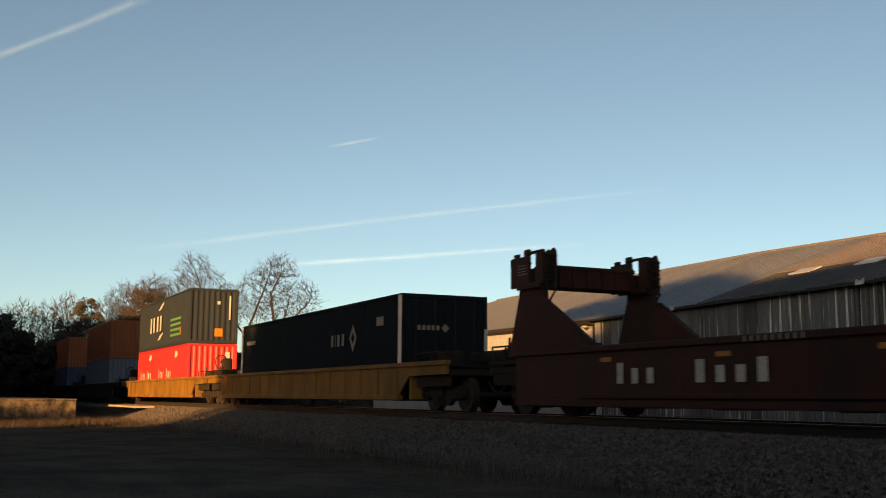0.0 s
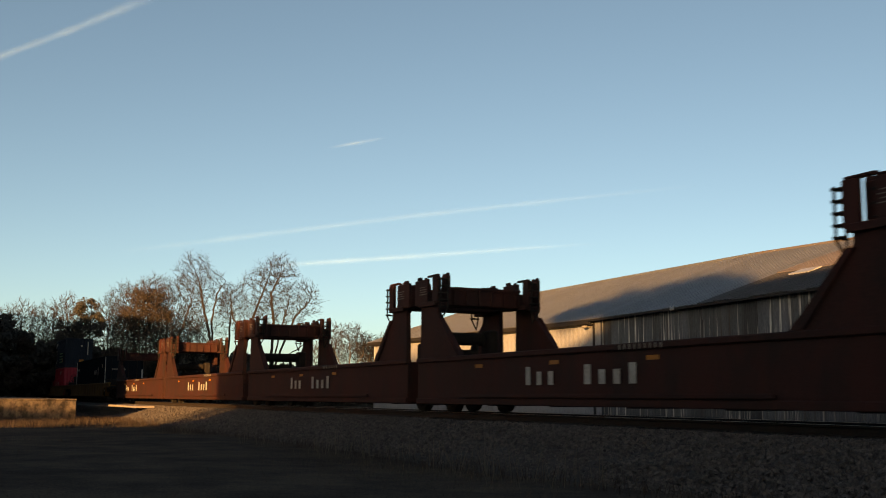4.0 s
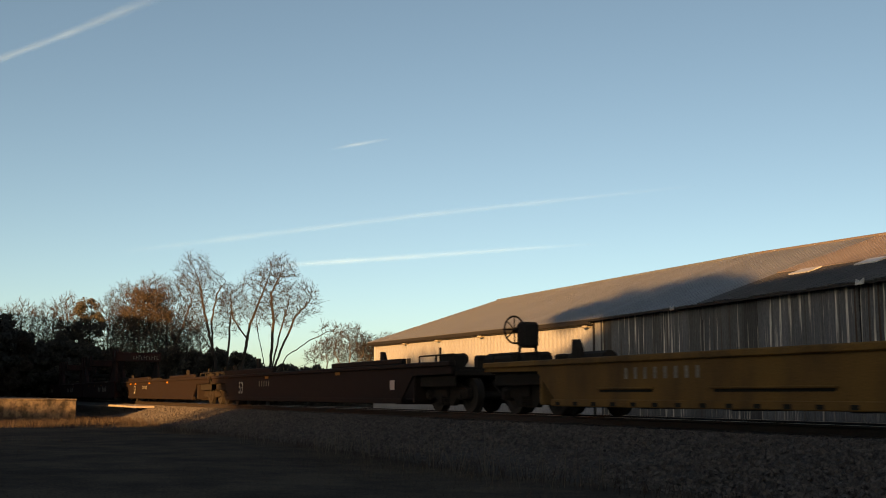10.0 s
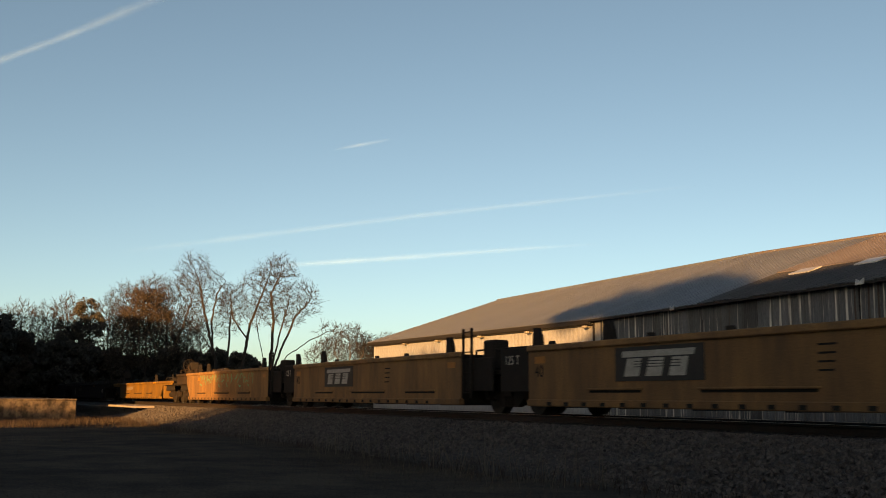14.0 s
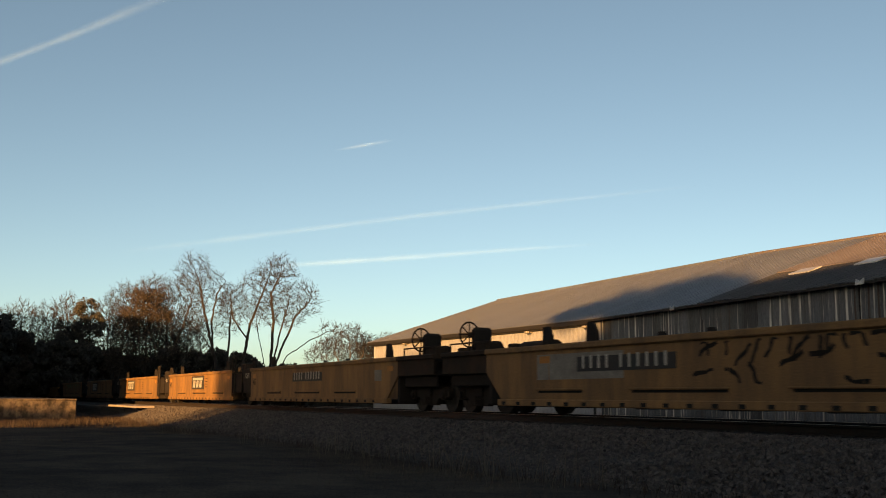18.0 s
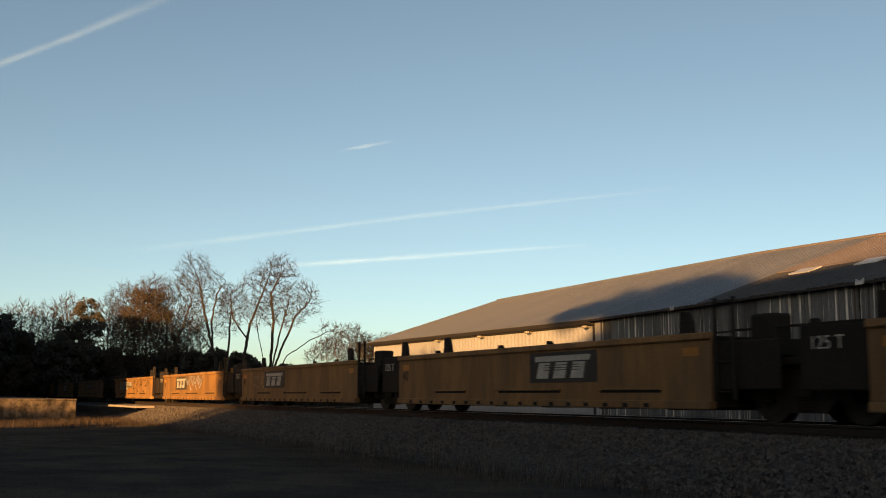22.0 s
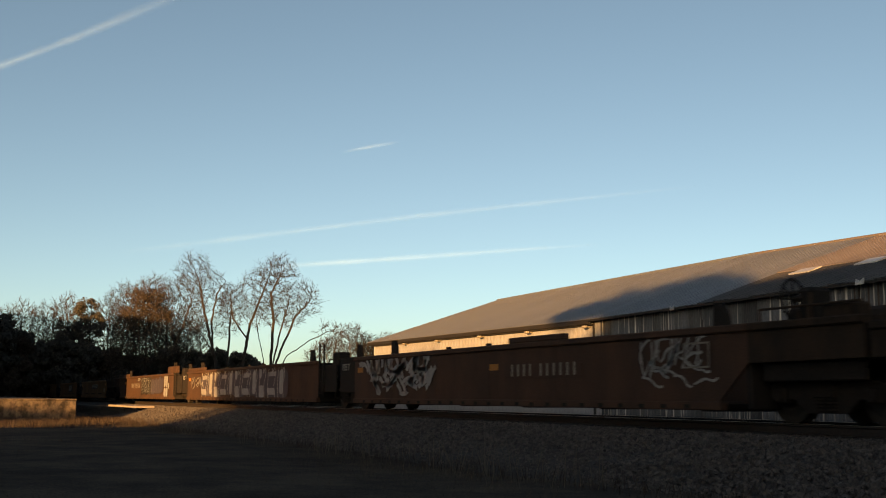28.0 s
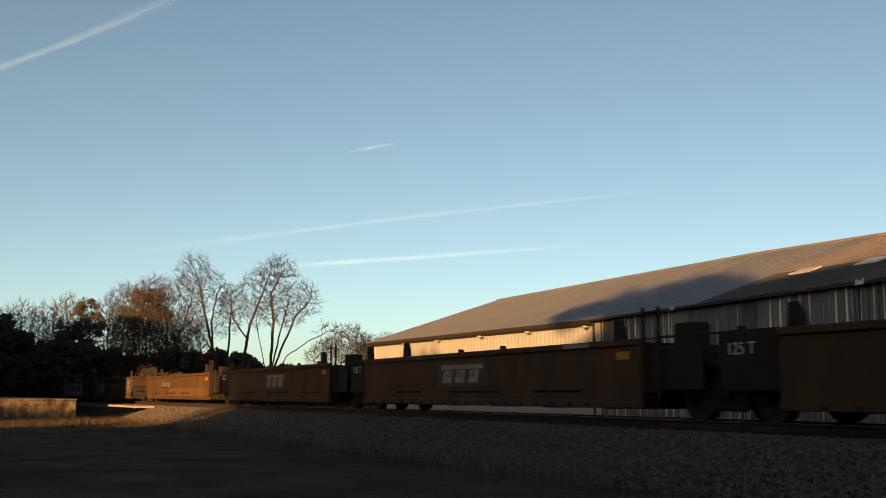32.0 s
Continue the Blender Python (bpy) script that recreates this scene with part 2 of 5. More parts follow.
def rod(bm, p, q, r0, r1=None, sides=8):
    """A round bar from p to q."""
    r1 = r0 if r1 is None else r1
    p, q = Vector(p), Vector(q)
    w = (q - p).normalized()
    u = w.orthogonal().normalized()
    v = w.cross(u)
    rings = []
    for c, r in ((p, r0), (q, r1)):
        rings.append([bm.verts.new(c + (u * math.cos(2 * math.pi * i / sides) + v * math.sin(2 * math.pi * i / sides)) * r) for i in range(sides)])
    for i in range(sides):
        j = (i + 1) % sides
        bm.faces.new((rings[0][i], rings[0][j], rings[1][j], rings[1][i]))
    bm.faces.new(rings[0][::-1])
    bm.faces.new(rings[1])
    return bm


def ring(bm, c, axis, r, thick, n=16):
    """A ring of round bar, as of a hand-brake wheel."""
    c, w = Vector(c), Vector(axis).normalized()
    u = w.orthogonal().normalized()
    v = w.cross(u)
    pts = [c + (u * math.cos(2 * math.pi * i / n) + v * math.sin(2 * math.pi * i / n)) * r for i in range(n)]
    for i in range(n):
        rod(bm, pts[i], pts[(i + 1) % n], thick, sides=5)
    return bm


STENCILS = {}     # stencilled words already made


def lettering(name, text, size, mat, parent, x, y, z, turn=(90, 0, 0)):
    """Stencilled characters in the built-in font, turned into a mesh; they face -Y."""
    key = (text, size, mat.name)
    if key not in STENCILS:
        cu = bpy.data.curves.new("stencil", "FONT")
        cu.body, cu.size, cu.extrude = text, size, 0.002
        tmp = new("stencil", cu)
        bpy.context.view_layer.update()
        me = bpy.data.meshes.new_from_object(tmp.evaluated_get(bpy.context.evaluated_depsgraph_get()))
        bpy.data.objects.remove(tmp)
        bpy.data.curves.remove(cu)
        me.materials.clear()
        me.materials.append(mat)
        STENCILS[key] = me
    ob = new(name, STENCILS[key])
    ob.parent = parent
    ob.matrix_basis = pose(x, y, z, *turn)
    return ob


def sweep(bm, outline, x0, x1):
    """An outline of (y, z), anticlockwise as seen from +X, drawn out along X."""
    a = [bm.verts.new((x0, y, z)) for y, z in outline]
    b = [bm.verts.new((x1, y, z)) for y, z in outline]
    n = len(outline)
    bm.faces.new(a[::-1])
    bm.faces.new(b)
    for i in range(n):
        j = (i + 1) % n
        bm.faces.new((a[i], a[j], b[j], b[i]))
    return bm


def mesh_from(name, verts, faces, mat, kind="", label="", parent=None, smooth=False):
    me = bpy.data.meshes.new(name)
    me.from_pydata(verts, [], faces)
    me.materials.append(mat)
    if smooth:
        me.polygons.foreach_set("use_smooth", [True] * len(me.polygons))
    me.update()
    ob = new(name, me)
    ob.parent = parent
    return tagged(ob, label, kind=kind)


# ---- ground ----
def lines(a, b, step, far):
    return sorted(set([a - f for f in far] + list(np.arange(a, b + 0.01, step)) + [b + f for f in far]))


def build_ground():
    far = (30, 90, 250, 700, 1800, 4000)
    xs, ys = lines(-150, 30, 2.0, far), lines(-50, 60, 1.0, far)
    verts, faces = [], []
    for x in xs:
        for y in ys:
            z = GROUND + 0.10 * noise.noise((x * 0.09, y * 0.13, 0)) + 0.05 * noise.noise((x * 0.4, y * 0.4, 5))
            if y > 17:
                z += 0.12
            verts.append((x, y, z))
    n = len(ys)
    for i in range(len(xs) - 1):
        for j in range(n - 1):
            a = i * n + j
            faces.append((a, a + n, a + n + 1, a + 1))
    ob = mesh_from("ground", verts, faces, M_GRASS, "structure", "dry winter grass on flat ground beside the railway", smooth=True)
    return tagged(ob, category="ground")


build_ground()

SLOPE = [(7.3, -0.95), (7.9, -0.74), (8.9, -0.52), (10.0, -0.30), (10.8, -0.20), (11.2, -0.185), (14.05, -0.185), (14.5, -0.22), (15.4, -0.45), (16.6, -0.75), (17.2, -0.95)]


def shoulder(y):
    for (y0, z0), (y1, z1) in zip(SLOPE, SLOPE[1:]):
        if y0 <= y <= y1:
            return z0 + (z1 - z0) * (y - y0) / (y1 - y0)
    return -0.95


def held_back(x, y):
    """The slope ends beside the dock, at a plank wall whose dark colour stands in for shade."""
    if y > 9.45:
        return 0.0
    return 1.1 * min(1.0, max(0.0, (-53.6 - x - 1.6 * (9.4 - y)) / 1.2))


def build_ballast():
    xs = [-900, -500, -300, -200] + list(np.arange(-150, 30.1, 0.5)) + [60, 120, 250]
    ys = sorted(set([p[0] for p in SLOPE] + list(np.arange(7.5, 17, 0.33))))
    verts, faces = [], []
    for x in xs:
        for y in ys:
            edge = 0.25 * noise.noise((x * 0.25, y * 0.3, 2)) if y < 9 else 0
            verts.append((x, y + edge, shoulder(y) - held_back(x, y) + 0.035 * noise.noise((x * 1.7, y * 1.7, 0))))
    n = len(ys)
    for i in range(len(xs) - 1):
        for j in range(n - 1):
            a = i * n + j
            faces.append((a, a + n, a + n + 1, a + 1))
    ob = mesh_from("ballast_bed", verts, faces, M_BALLAST, "structure", "sloping bed of grey crushed stone under the railway", smooth=True)
    tagged(ob, category="ballast")
    # loose stones, thickest where the bed lies nearest
    rng = np.random.default_rng(3)
    unit = np.array([(-1, -1, -1), (1, -1, -1), (1, 1, -1), (-1, 1, -1), (-1, -1, 1), (1, -1, 1), (1, 1, 1), (-1, 1, 1)], float)
    quads = np.array([(3, 2, 1, 0), (4, 5, 6, 7), (0, 1, 5, 4), (1, 2, 6, 5), (2, 3, 7, 6), (3, 0, 4, 7)])
    count = 40000
    u = rng.random(count)
    x = -3 - 72 * u ** 1.7
    y = 7.6 + 3.5 * rng.random(count) ** 0.85
    size = rng.uniform(0.014, 0.032, count) * (1 + 0.35 * (rng.random(count) > 0.93))
    turns, _ = np.linalg.qr(rng.uniform(-1, 1, (count, 3, 3)))
    v = (unit[None] * rng.uniform(0.55, 1.15, (count, 8, 1)) * size[:, None, None] * np.array([1.2, 1.0, 0.75])) @ turns
    for i in range(count):
        v[i] += (x[i], y[i], shoulder(y[i]) + 0.01 - held_back(x[i], y[i]))
    f = (np.arange(count)[:, None, None] * 8 + quads[None]).reshape(-1, 4)
    ob = mesh_from("ballast_stones", v.reshape(-1, 3).tolist(), f.tolist(), M_STONE, "stuff", "loose angular grey ballast stones on the slope")
    tagged(ob, category="gravel")


build_ballast()


def build_ballast_wall():
    # planks take the ties' dark colour in place of shade on this wall
    wall = thing("timber_wall", pose(-80, 9.25, -0.25), "low plank wall beside the dock, coloured dark to stand in for shade", "retaining wall")
    rng = random.Random(8)
    for k in range(4):
        x = 0.0
        while x < 25.0:
            w = min(rng.uniform(3.2, 4.6), 25.6 - x)
            part("plank", bbox(B(), x + 0.01, x + w - 0.01, rng.uniform(-0.02, 0.01), 0.16, -0.24 * (k + 1) + 0.012, -0.24 * k, 0.012), M_TIE, wall)
            x += w
    slab = thing("concrete_slab", pose(-58.5, 9.7, -0.25), "worn pale concrete slab lying on the timber wall", "concrete slab")
    part("slab", prism(B(), [(-3.6, 0), (3.8, 0), (3.7, 0.10), (-3.6, 0.11)], -0.55, 0.6), M_SLAB, slab)


build_ballast_wall()


def build_track():
    track = thing("railway_track", pose(0, TRACK, 0), "rusty steel rails on dark creosoted wooden ties", "railway track")
    tagged(track, kind="structure")
    foot = [(-0.07, -0.18), (0.07, -0.18), (0.07, -0.165), (0.012, -0.14), (0.012, -0.05), (0.036, -0.035), (0.036, -0.004), (-0.036, -0.004), (-0.036, -0.035), (-0.012, -0.05), (-0.012, -0.14), (-0.07, -0.165)]
    for side in (-0.755, 0.755):
        rail = part("rail", sweep(B(), [(y + side, z) for y, z in foot], -900, 250), M_RAIL, track)
        part("rail_head", bbox(B(), -900, 250, side - 0.03, side + 0.03, -0.006, 0.0, 0.002), M_RAILTOP, rail, "polished running surface of the rail")
    me = bpy.data.meshes.new("tie")
    b = bbox(B(), -0.115, 0.115, -1.33, 1.33, -0.36, -0.165, 0.015)
    b.to_mesh(me)
    b.free()
    me.materials.append(M_TIE)
    rng = random.Random(5)
    for i in range(280):
        shared("tie", me, track, pose(6 - i * 0.53 + rng.uniform(-0.02, 0.02), rng.uniform(-0.05, 0.05), rng.uniform(-0.012, 0.006), 0, 0, rng.uniform(-1.0, 1.0)))
    # far on, where single ties cannot be told apart
    b = B()
    for i in range(280, 900):
        box(b, 6 - i * 0.53 - 0.11, 6 - i * 0.53 + 0.11, -1.33, 1.33, -0.36, -0.165)
    tagged(part("tie_row", b, M_TIE, track), kind="stuff")
    # tie plates and spikes
    plate = bpy.data.meshes.new("tie_plate")
    b = box(B(), -0.09, 0.09, -0.16, 0.16, -0.168, -0.155)
    b.to_mesh(plate)
    b.free()
    plate.materials.append(M_RAIL)
    for i in range(120):
        shared("tie_plate", plate, track, pose(-8 - i * 0.53 + 0.02, -0.755, 0))


build_track()


# ---- vegetation ----
def blades(name, count, place, tall, wide, mat, label, seed):
    """Upright grass blades, each one bent strip of two faces."""
    rng = np.random.default_rng(seed)
    verts, faces = [], []
    for _ in range(count):
        x, y, z = place(rng)
        h = tall * rng.uniform(0.4, 1.25)
        a = rng.uniform(0, 6.283)
        dx, dy = math.cos(a) * wide, math.sin(a) * wide
        lx, ly = rng.normal(0, 0.28, 2) * h
        k = len(verts)
        verts += [(x - dx, y - dy, z), (x + dx, y + dy, z), (x + lx * 0.4 + dx * 0.7, y + ly * 0.4 + dy * 0.7, z + h * 0.6), (x + lx * 0.4 - dx * 0.7, y + ly * 0.4 - dy * 0.7, z + h * 0.6), (x + lx, y + ly, z + h)]
        faces += [(k, k + 1, k + 2, k + 3), (k + 3, k + 2, k + 4)]
    ob = mesh_from(name, verts, faces, mat, "stuff", label)
    return tagged(ob, category="grass")


def on_lawn(rng):
    d = 9 + 55 * rng.random() ** 1.6
    a = math.radians(rng.uniform(1.0, 32))
    x, y = -d * math.cos(a), d * math.sin(a)
    if y > 7.9:
        y = 7.9 - 1.5 * rng.random()
    return x, y, GROUND - 0.06


def on_toe(rng):
    x = -4 - 60 * rng.random() ** 1.4
    return x, 7.2 + abs(rng.normal(0, 0.55)), GROUND - 0.04


def in_clumps(rng):
    cx = [-12.5, -14.0, -14.9, -16.8, -18.5, -20.0, -11.4, -24.0, -31.0][int(rng.integers(0, 9))]
    return cx + rng.normal(0, 0.22), 7.25 + 0.09 * (cx + 16) * 0.5 + rng.normal(0, 0.35), GROUND - 0.02


def by_dock(rng):
    x = -50 + 11 * rng.random() ** 1.5
    return x, rng.uniform(1.5, 8.3), GROUND - 0.05


blades("grass_lawn", 30000, on_lawn, 0.11, 0.006, M_GRASS, "short dull winter grass", 1)
blades("grass_fringe", 2600, on_toe, 0.22, 0.006, M_STRAW, "dead straw-coloured grass along the foot of the ballast", 2)
blades("weed_stalks", 200, in_clumps, 0.62, 0.005, M_STALK, "tall dry weed stalks at the foot of the ballast", 3)
blades("dock_grass", 4000, by_dock, 0.24, 0.008, M_STRAW, "tall dead grass in front of the concrete dock", 4)


def tube(verts, faces, p, q, r0, r1, sides):
    w = (q - p).normalized()
    u = w.orthogonal().normalized()
    v = w.cross(u)
    k = len(verts)
    for c, r in ((p, r0), (q, r1)):
        for i in range(sides):
            a = 2 * math.pi * i / sides
            verts.append(c + (u * math.cos(a) + v * math.sin(a)) * r)
    for i in range(sides):
        j = (i + 1) % sides
        faces.append((k + i, k + j, k + sides + j, k + sides + i))


def unit_rows(v):
    return v / (np.linalg.norm(v, axis=1, keepdims=True) + 1e-9)


def grown(seed, stems, lobes, buds, step=0.34, twigs=4, sway=0.07):
    """A bare tree that grows towards buds strewn through its crown. stems: bent main limbs as (x, y, z) turning points;
    lobes: the crown's lumps as (x, y, z, radius across, half height). Gives segments (from, to, radius at both ends, level)."""
    rng = np.random.default_rng(seed)
    nodes, up = [], []
    for line in stems:
        last = -1
        line = [np.array(p, float) for p in line]
        if nodes:
            last = int(np.argmin(np.linalg.norm(np.array(nodes) - line[0], axis=1)))
        for p, q in zip(line, line[1:]):
            n = max(1, int(np.linalg.norm(q - p) / step))
            for k in range(n):
                at = p + (q - p) * (k + 1) / n + rng.normal(0, 0.03, 3)
                nodes.append(at)
                up.append(last)
                last = len(nodes) - 1
    size = np.array([l[3] ** 2 * l[4] for l in lobes])
    pick = rng.choice(len(lobes), buds, p=size / size.sum())
    L = np.array(lobes, float)[pick]
    aim = L[:, :3] + unit_rows(rng.normal(0, 1, (buds, 3))) * (rng.random((buds, 1)) ** 0.38) * L[:, [3, 3, 4]]
    P = np.array(nodes)
    d = np.linalg.norm(aim[:, None] - P[None], axis=2)
    near, dist = d.argmin(1), d.min(1)
    alive = np.ones(buds, bool)
    shoots = np.bincount([i for i in up if i >= 0], minlength=len(P))
    for _ in range(90):
        use = alive & (dist < 4.5)
        if not use.any():
            break
        ids = np.unique(near[use])
        full = ids[shoots[ids] >= 3]
        alive &= ~np.isin(near, full)
        ids = ids[shoots[ids] < 3]
        if not len(ids):
            continue
        shoots[ids] += 1
        way = np.zeros((len(P), 3))
        np.add.at(way, near[use], unit_rows(aim[use] - P[near[use]]))
        w = unit_rows(unit_rows(way[ids]) + rng.normal(0, sway, (len(ids), 3)) + (0, 0, 0.14))
        fresh = P[ids] + w * step
        base = len(P)
        shoots = np.concatenate((shoots, np.zeros(len(ids), int)))
        up += ids.tolist()
        P = np.vstack((P, fresh))
        d = np.linalg.norm(aim[:, None] - fresh[None], axis=2)
        k, m = d.argmin(1), d.min(1)
        closer = m < dist
        near[closer], dist[closer] = base + k[closer], m[closer]
        alive &= dist > step * 1.25
        if len(P) > 5200:
            break
    n = len(P)
    flow = np.zeros(n)
    leaf = np.ones(n, bool)
    for i in range(n):
        if up[i] >= 0:
            leaf[up[i]] = False
    order = list(range(n))[::-1]
    flow[leaf] = 1.0
    for i in order:
        if up[i] >= 0:
            flow[up[i]] += flow[i]
    rad = 0.0135 * flow ** 0.5
    segs = []
    for i in range(n):
        if up[i] >= 0:
            big = 0 if rad[i] > 0.05 else 3
            segs.append((Vector(P[up[i]]), Vector(P[i]), min(rad[up[i]], rad[i] * 1.3), rad[i], big))
    thin = np.flatnonzero(flow < 5)
    for i in thin:
        if up[i] < 0:
            continue
        along = Vector(P[i] - P[up[i]]).normalized()
        for _ in range(twigs):
            side = Vector(rng.normal(0, 1, 3)).normalized()
            w = (along * 0.7 + side * 0.75 + Vector((0, 0, 0.25))).normalized()
            a = Vector(P[i])
            b = a + w * rng.uniform(0.25, 0.6)
            segs.append((a, b, 0.009, 0.006, 4))
            if rng.random() < 0.5:
                segs.append((b, b + (w + Vector(rng.normal(0, 0.4, 3))).normalized() * rng.uniform(0.2, 0.4), 0.006, 0.005, 5))
    return segs


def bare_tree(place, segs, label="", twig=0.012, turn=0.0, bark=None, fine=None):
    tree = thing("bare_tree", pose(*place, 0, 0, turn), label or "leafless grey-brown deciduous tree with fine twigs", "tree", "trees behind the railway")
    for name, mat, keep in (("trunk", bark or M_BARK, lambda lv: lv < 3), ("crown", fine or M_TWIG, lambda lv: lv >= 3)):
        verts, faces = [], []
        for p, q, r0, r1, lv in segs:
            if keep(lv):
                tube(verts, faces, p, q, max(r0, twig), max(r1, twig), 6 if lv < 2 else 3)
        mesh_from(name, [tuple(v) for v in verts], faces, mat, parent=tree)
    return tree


def leaf_mass(rng, centres, per, size):
    """Small leaf clumps scattered round the given centres (x, y, z, radius)."""
    c = np.repeat(np.array(centres, float), per, axis=0)
    n = len(c)
    at = c[:, :3] + unit_rows(rng.normal(0, 1, (n, 3))) * (c[:, 3] * rng.random(n) ** 0.45)[:, None] * (1, 1, 0.8)
    a = unit_rows(rng.normal(0, 1, (n, 3)))
    b = unit_rows(np.cross(a, rng.normal(0, 1, (n, 3))))
    s = (size * rng.uniform(0.5, 1.4, n))[:, None]
    verts = np.stack((at - a * s, at + b * s * 0.55, at + a * s, at - b * s * 0.55), axis=1).reshape(-1, 3)
    return verts.tolist(), np.arange(4 * n).reshape(n, 4).tolist()


def leafy_tree(name, place, seed, height, width, mat, label, lumps=26, per=150, size=0.22, low=0.15, parent_group="trees behind the railway"):
    tree = thing(name, pose(*place), label, "tree", parent_group)
    rng = np.random.default_rng(seed)
    verts, faces = [], []
    tube(verts, faces, Vector((0, 0, -0.4)), Vector((rng.normal(0, 0.1), 0, height * 0.9)), 0.03 * height ** 0.9 * 0.6, 0.03, 6)
    for k in range(9):
        z = height * rng.uniform(0.25, 0.8)
        a = rng.uniform(0, 6.283)
        w = width * 0.5 * rng.uniform(0.5, 1)
        tube(verts, faces, Vector((0, 0, z)), Vector((math.cos(a) * w, math.sin(a) * w, z + 0.35 * w)), 0.05, 0.015, 4)
    mesh_from("trunk", [tuple(v) for v in verts], faces, M_BARK, parent=tree)
    centres = []
    for k in range(lumps):
        f = rng.uniform(low, 0.97)
        reach = width * 0.5 * (0.35 + 0.65 * math.sin(math.pi * min(1, (1.04 - f) / (1.04 - low) * 0.72)))
        a = rng.uniform(0, 6.283)
        rr = reach * rng.random() ** 0.5
        centres.append((math.cos(a) * rr, math.sin(a) * rr, f * height - 0.05 * height, width * rng.uniform(0.09, 0.19)))
    v, f = leaf_mass(rng, centres, per, size)
    mesh_from("crown", v, f, mat, parent=tree)
    return tree


# bare trees beside the track, placed and shaped to fit the camera's view
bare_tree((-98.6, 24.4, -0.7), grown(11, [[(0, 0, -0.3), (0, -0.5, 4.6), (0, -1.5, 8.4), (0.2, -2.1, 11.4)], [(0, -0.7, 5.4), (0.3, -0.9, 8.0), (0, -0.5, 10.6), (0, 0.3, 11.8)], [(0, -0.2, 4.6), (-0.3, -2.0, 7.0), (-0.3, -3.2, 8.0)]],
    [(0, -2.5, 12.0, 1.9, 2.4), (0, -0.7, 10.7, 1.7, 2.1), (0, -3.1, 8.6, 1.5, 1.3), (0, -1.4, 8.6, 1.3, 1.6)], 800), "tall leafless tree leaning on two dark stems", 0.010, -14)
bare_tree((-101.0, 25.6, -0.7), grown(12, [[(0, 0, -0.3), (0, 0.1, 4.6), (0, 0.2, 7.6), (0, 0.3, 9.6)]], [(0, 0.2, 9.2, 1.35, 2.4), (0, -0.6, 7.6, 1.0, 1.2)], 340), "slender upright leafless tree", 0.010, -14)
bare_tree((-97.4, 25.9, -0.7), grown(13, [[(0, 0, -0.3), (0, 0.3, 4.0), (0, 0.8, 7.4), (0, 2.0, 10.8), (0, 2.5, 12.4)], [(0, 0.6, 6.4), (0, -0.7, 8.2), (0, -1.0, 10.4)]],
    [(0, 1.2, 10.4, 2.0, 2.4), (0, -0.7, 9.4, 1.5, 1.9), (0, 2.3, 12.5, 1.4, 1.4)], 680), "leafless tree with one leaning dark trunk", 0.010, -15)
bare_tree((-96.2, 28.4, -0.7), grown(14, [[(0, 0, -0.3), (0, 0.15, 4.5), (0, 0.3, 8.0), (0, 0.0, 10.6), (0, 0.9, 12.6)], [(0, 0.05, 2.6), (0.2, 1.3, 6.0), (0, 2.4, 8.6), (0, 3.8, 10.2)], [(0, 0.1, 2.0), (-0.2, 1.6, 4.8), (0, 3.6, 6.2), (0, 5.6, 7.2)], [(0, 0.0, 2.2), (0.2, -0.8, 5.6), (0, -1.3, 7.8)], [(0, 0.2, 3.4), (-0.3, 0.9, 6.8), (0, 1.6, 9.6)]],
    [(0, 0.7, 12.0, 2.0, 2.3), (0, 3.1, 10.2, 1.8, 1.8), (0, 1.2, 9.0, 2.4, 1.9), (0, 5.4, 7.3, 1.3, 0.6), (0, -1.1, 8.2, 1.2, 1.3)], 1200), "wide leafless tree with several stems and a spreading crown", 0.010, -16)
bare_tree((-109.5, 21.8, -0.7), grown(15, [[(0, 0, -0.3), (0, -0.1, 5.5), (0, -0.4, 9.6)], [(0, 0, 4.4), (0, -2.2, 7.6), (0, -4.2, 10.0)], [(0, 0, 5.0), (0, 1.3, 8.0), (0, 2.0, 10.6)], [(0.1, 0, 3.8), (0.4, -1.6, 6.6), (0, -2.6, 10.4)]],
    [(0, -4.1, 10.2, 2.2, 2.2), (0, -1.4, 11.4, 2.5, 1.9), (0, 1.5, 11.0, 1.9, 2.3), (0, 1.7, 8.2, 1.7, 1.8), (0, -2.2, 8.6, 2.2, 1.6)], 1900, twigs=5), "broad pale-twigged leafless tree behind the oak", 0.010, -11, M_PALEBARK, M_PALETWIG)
upright = grown(16, [[(0, 0, -0.3), (0, 0.1, 5.0), (0, 0.2, 9.0)], [(0, 0, 4.0), (0, 0.9, 8.0)], [(0, 0, 3.6), (0, -1.0, 7.6)]], [(0, 0, 10.0, 1.7, 2.6), (0, 0.8, 8.0, 1.3, 1.6), (0, -0.9, 7.8, 1.3, 1.6)], 460)
spread = grown(17, [[(0, 0, -0.3), (0, 0.1, 4.0), (0, 0.2, 7.0)], [(0, 0, 3.4), (0, 2.0, 6.6)], [(0, 0, 3.0), (0, -1.8, 6.4)]], [(0, 0, 8.8, 2.4, 1.9), (0, 2.0, 7.6, 1.7, 1.5), (0, -1.9, 7.6, 1.7, 1.5)], 520)
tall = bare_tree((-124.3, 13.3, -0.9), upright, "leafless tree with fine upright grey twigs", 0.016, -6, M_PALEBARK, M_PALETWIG)
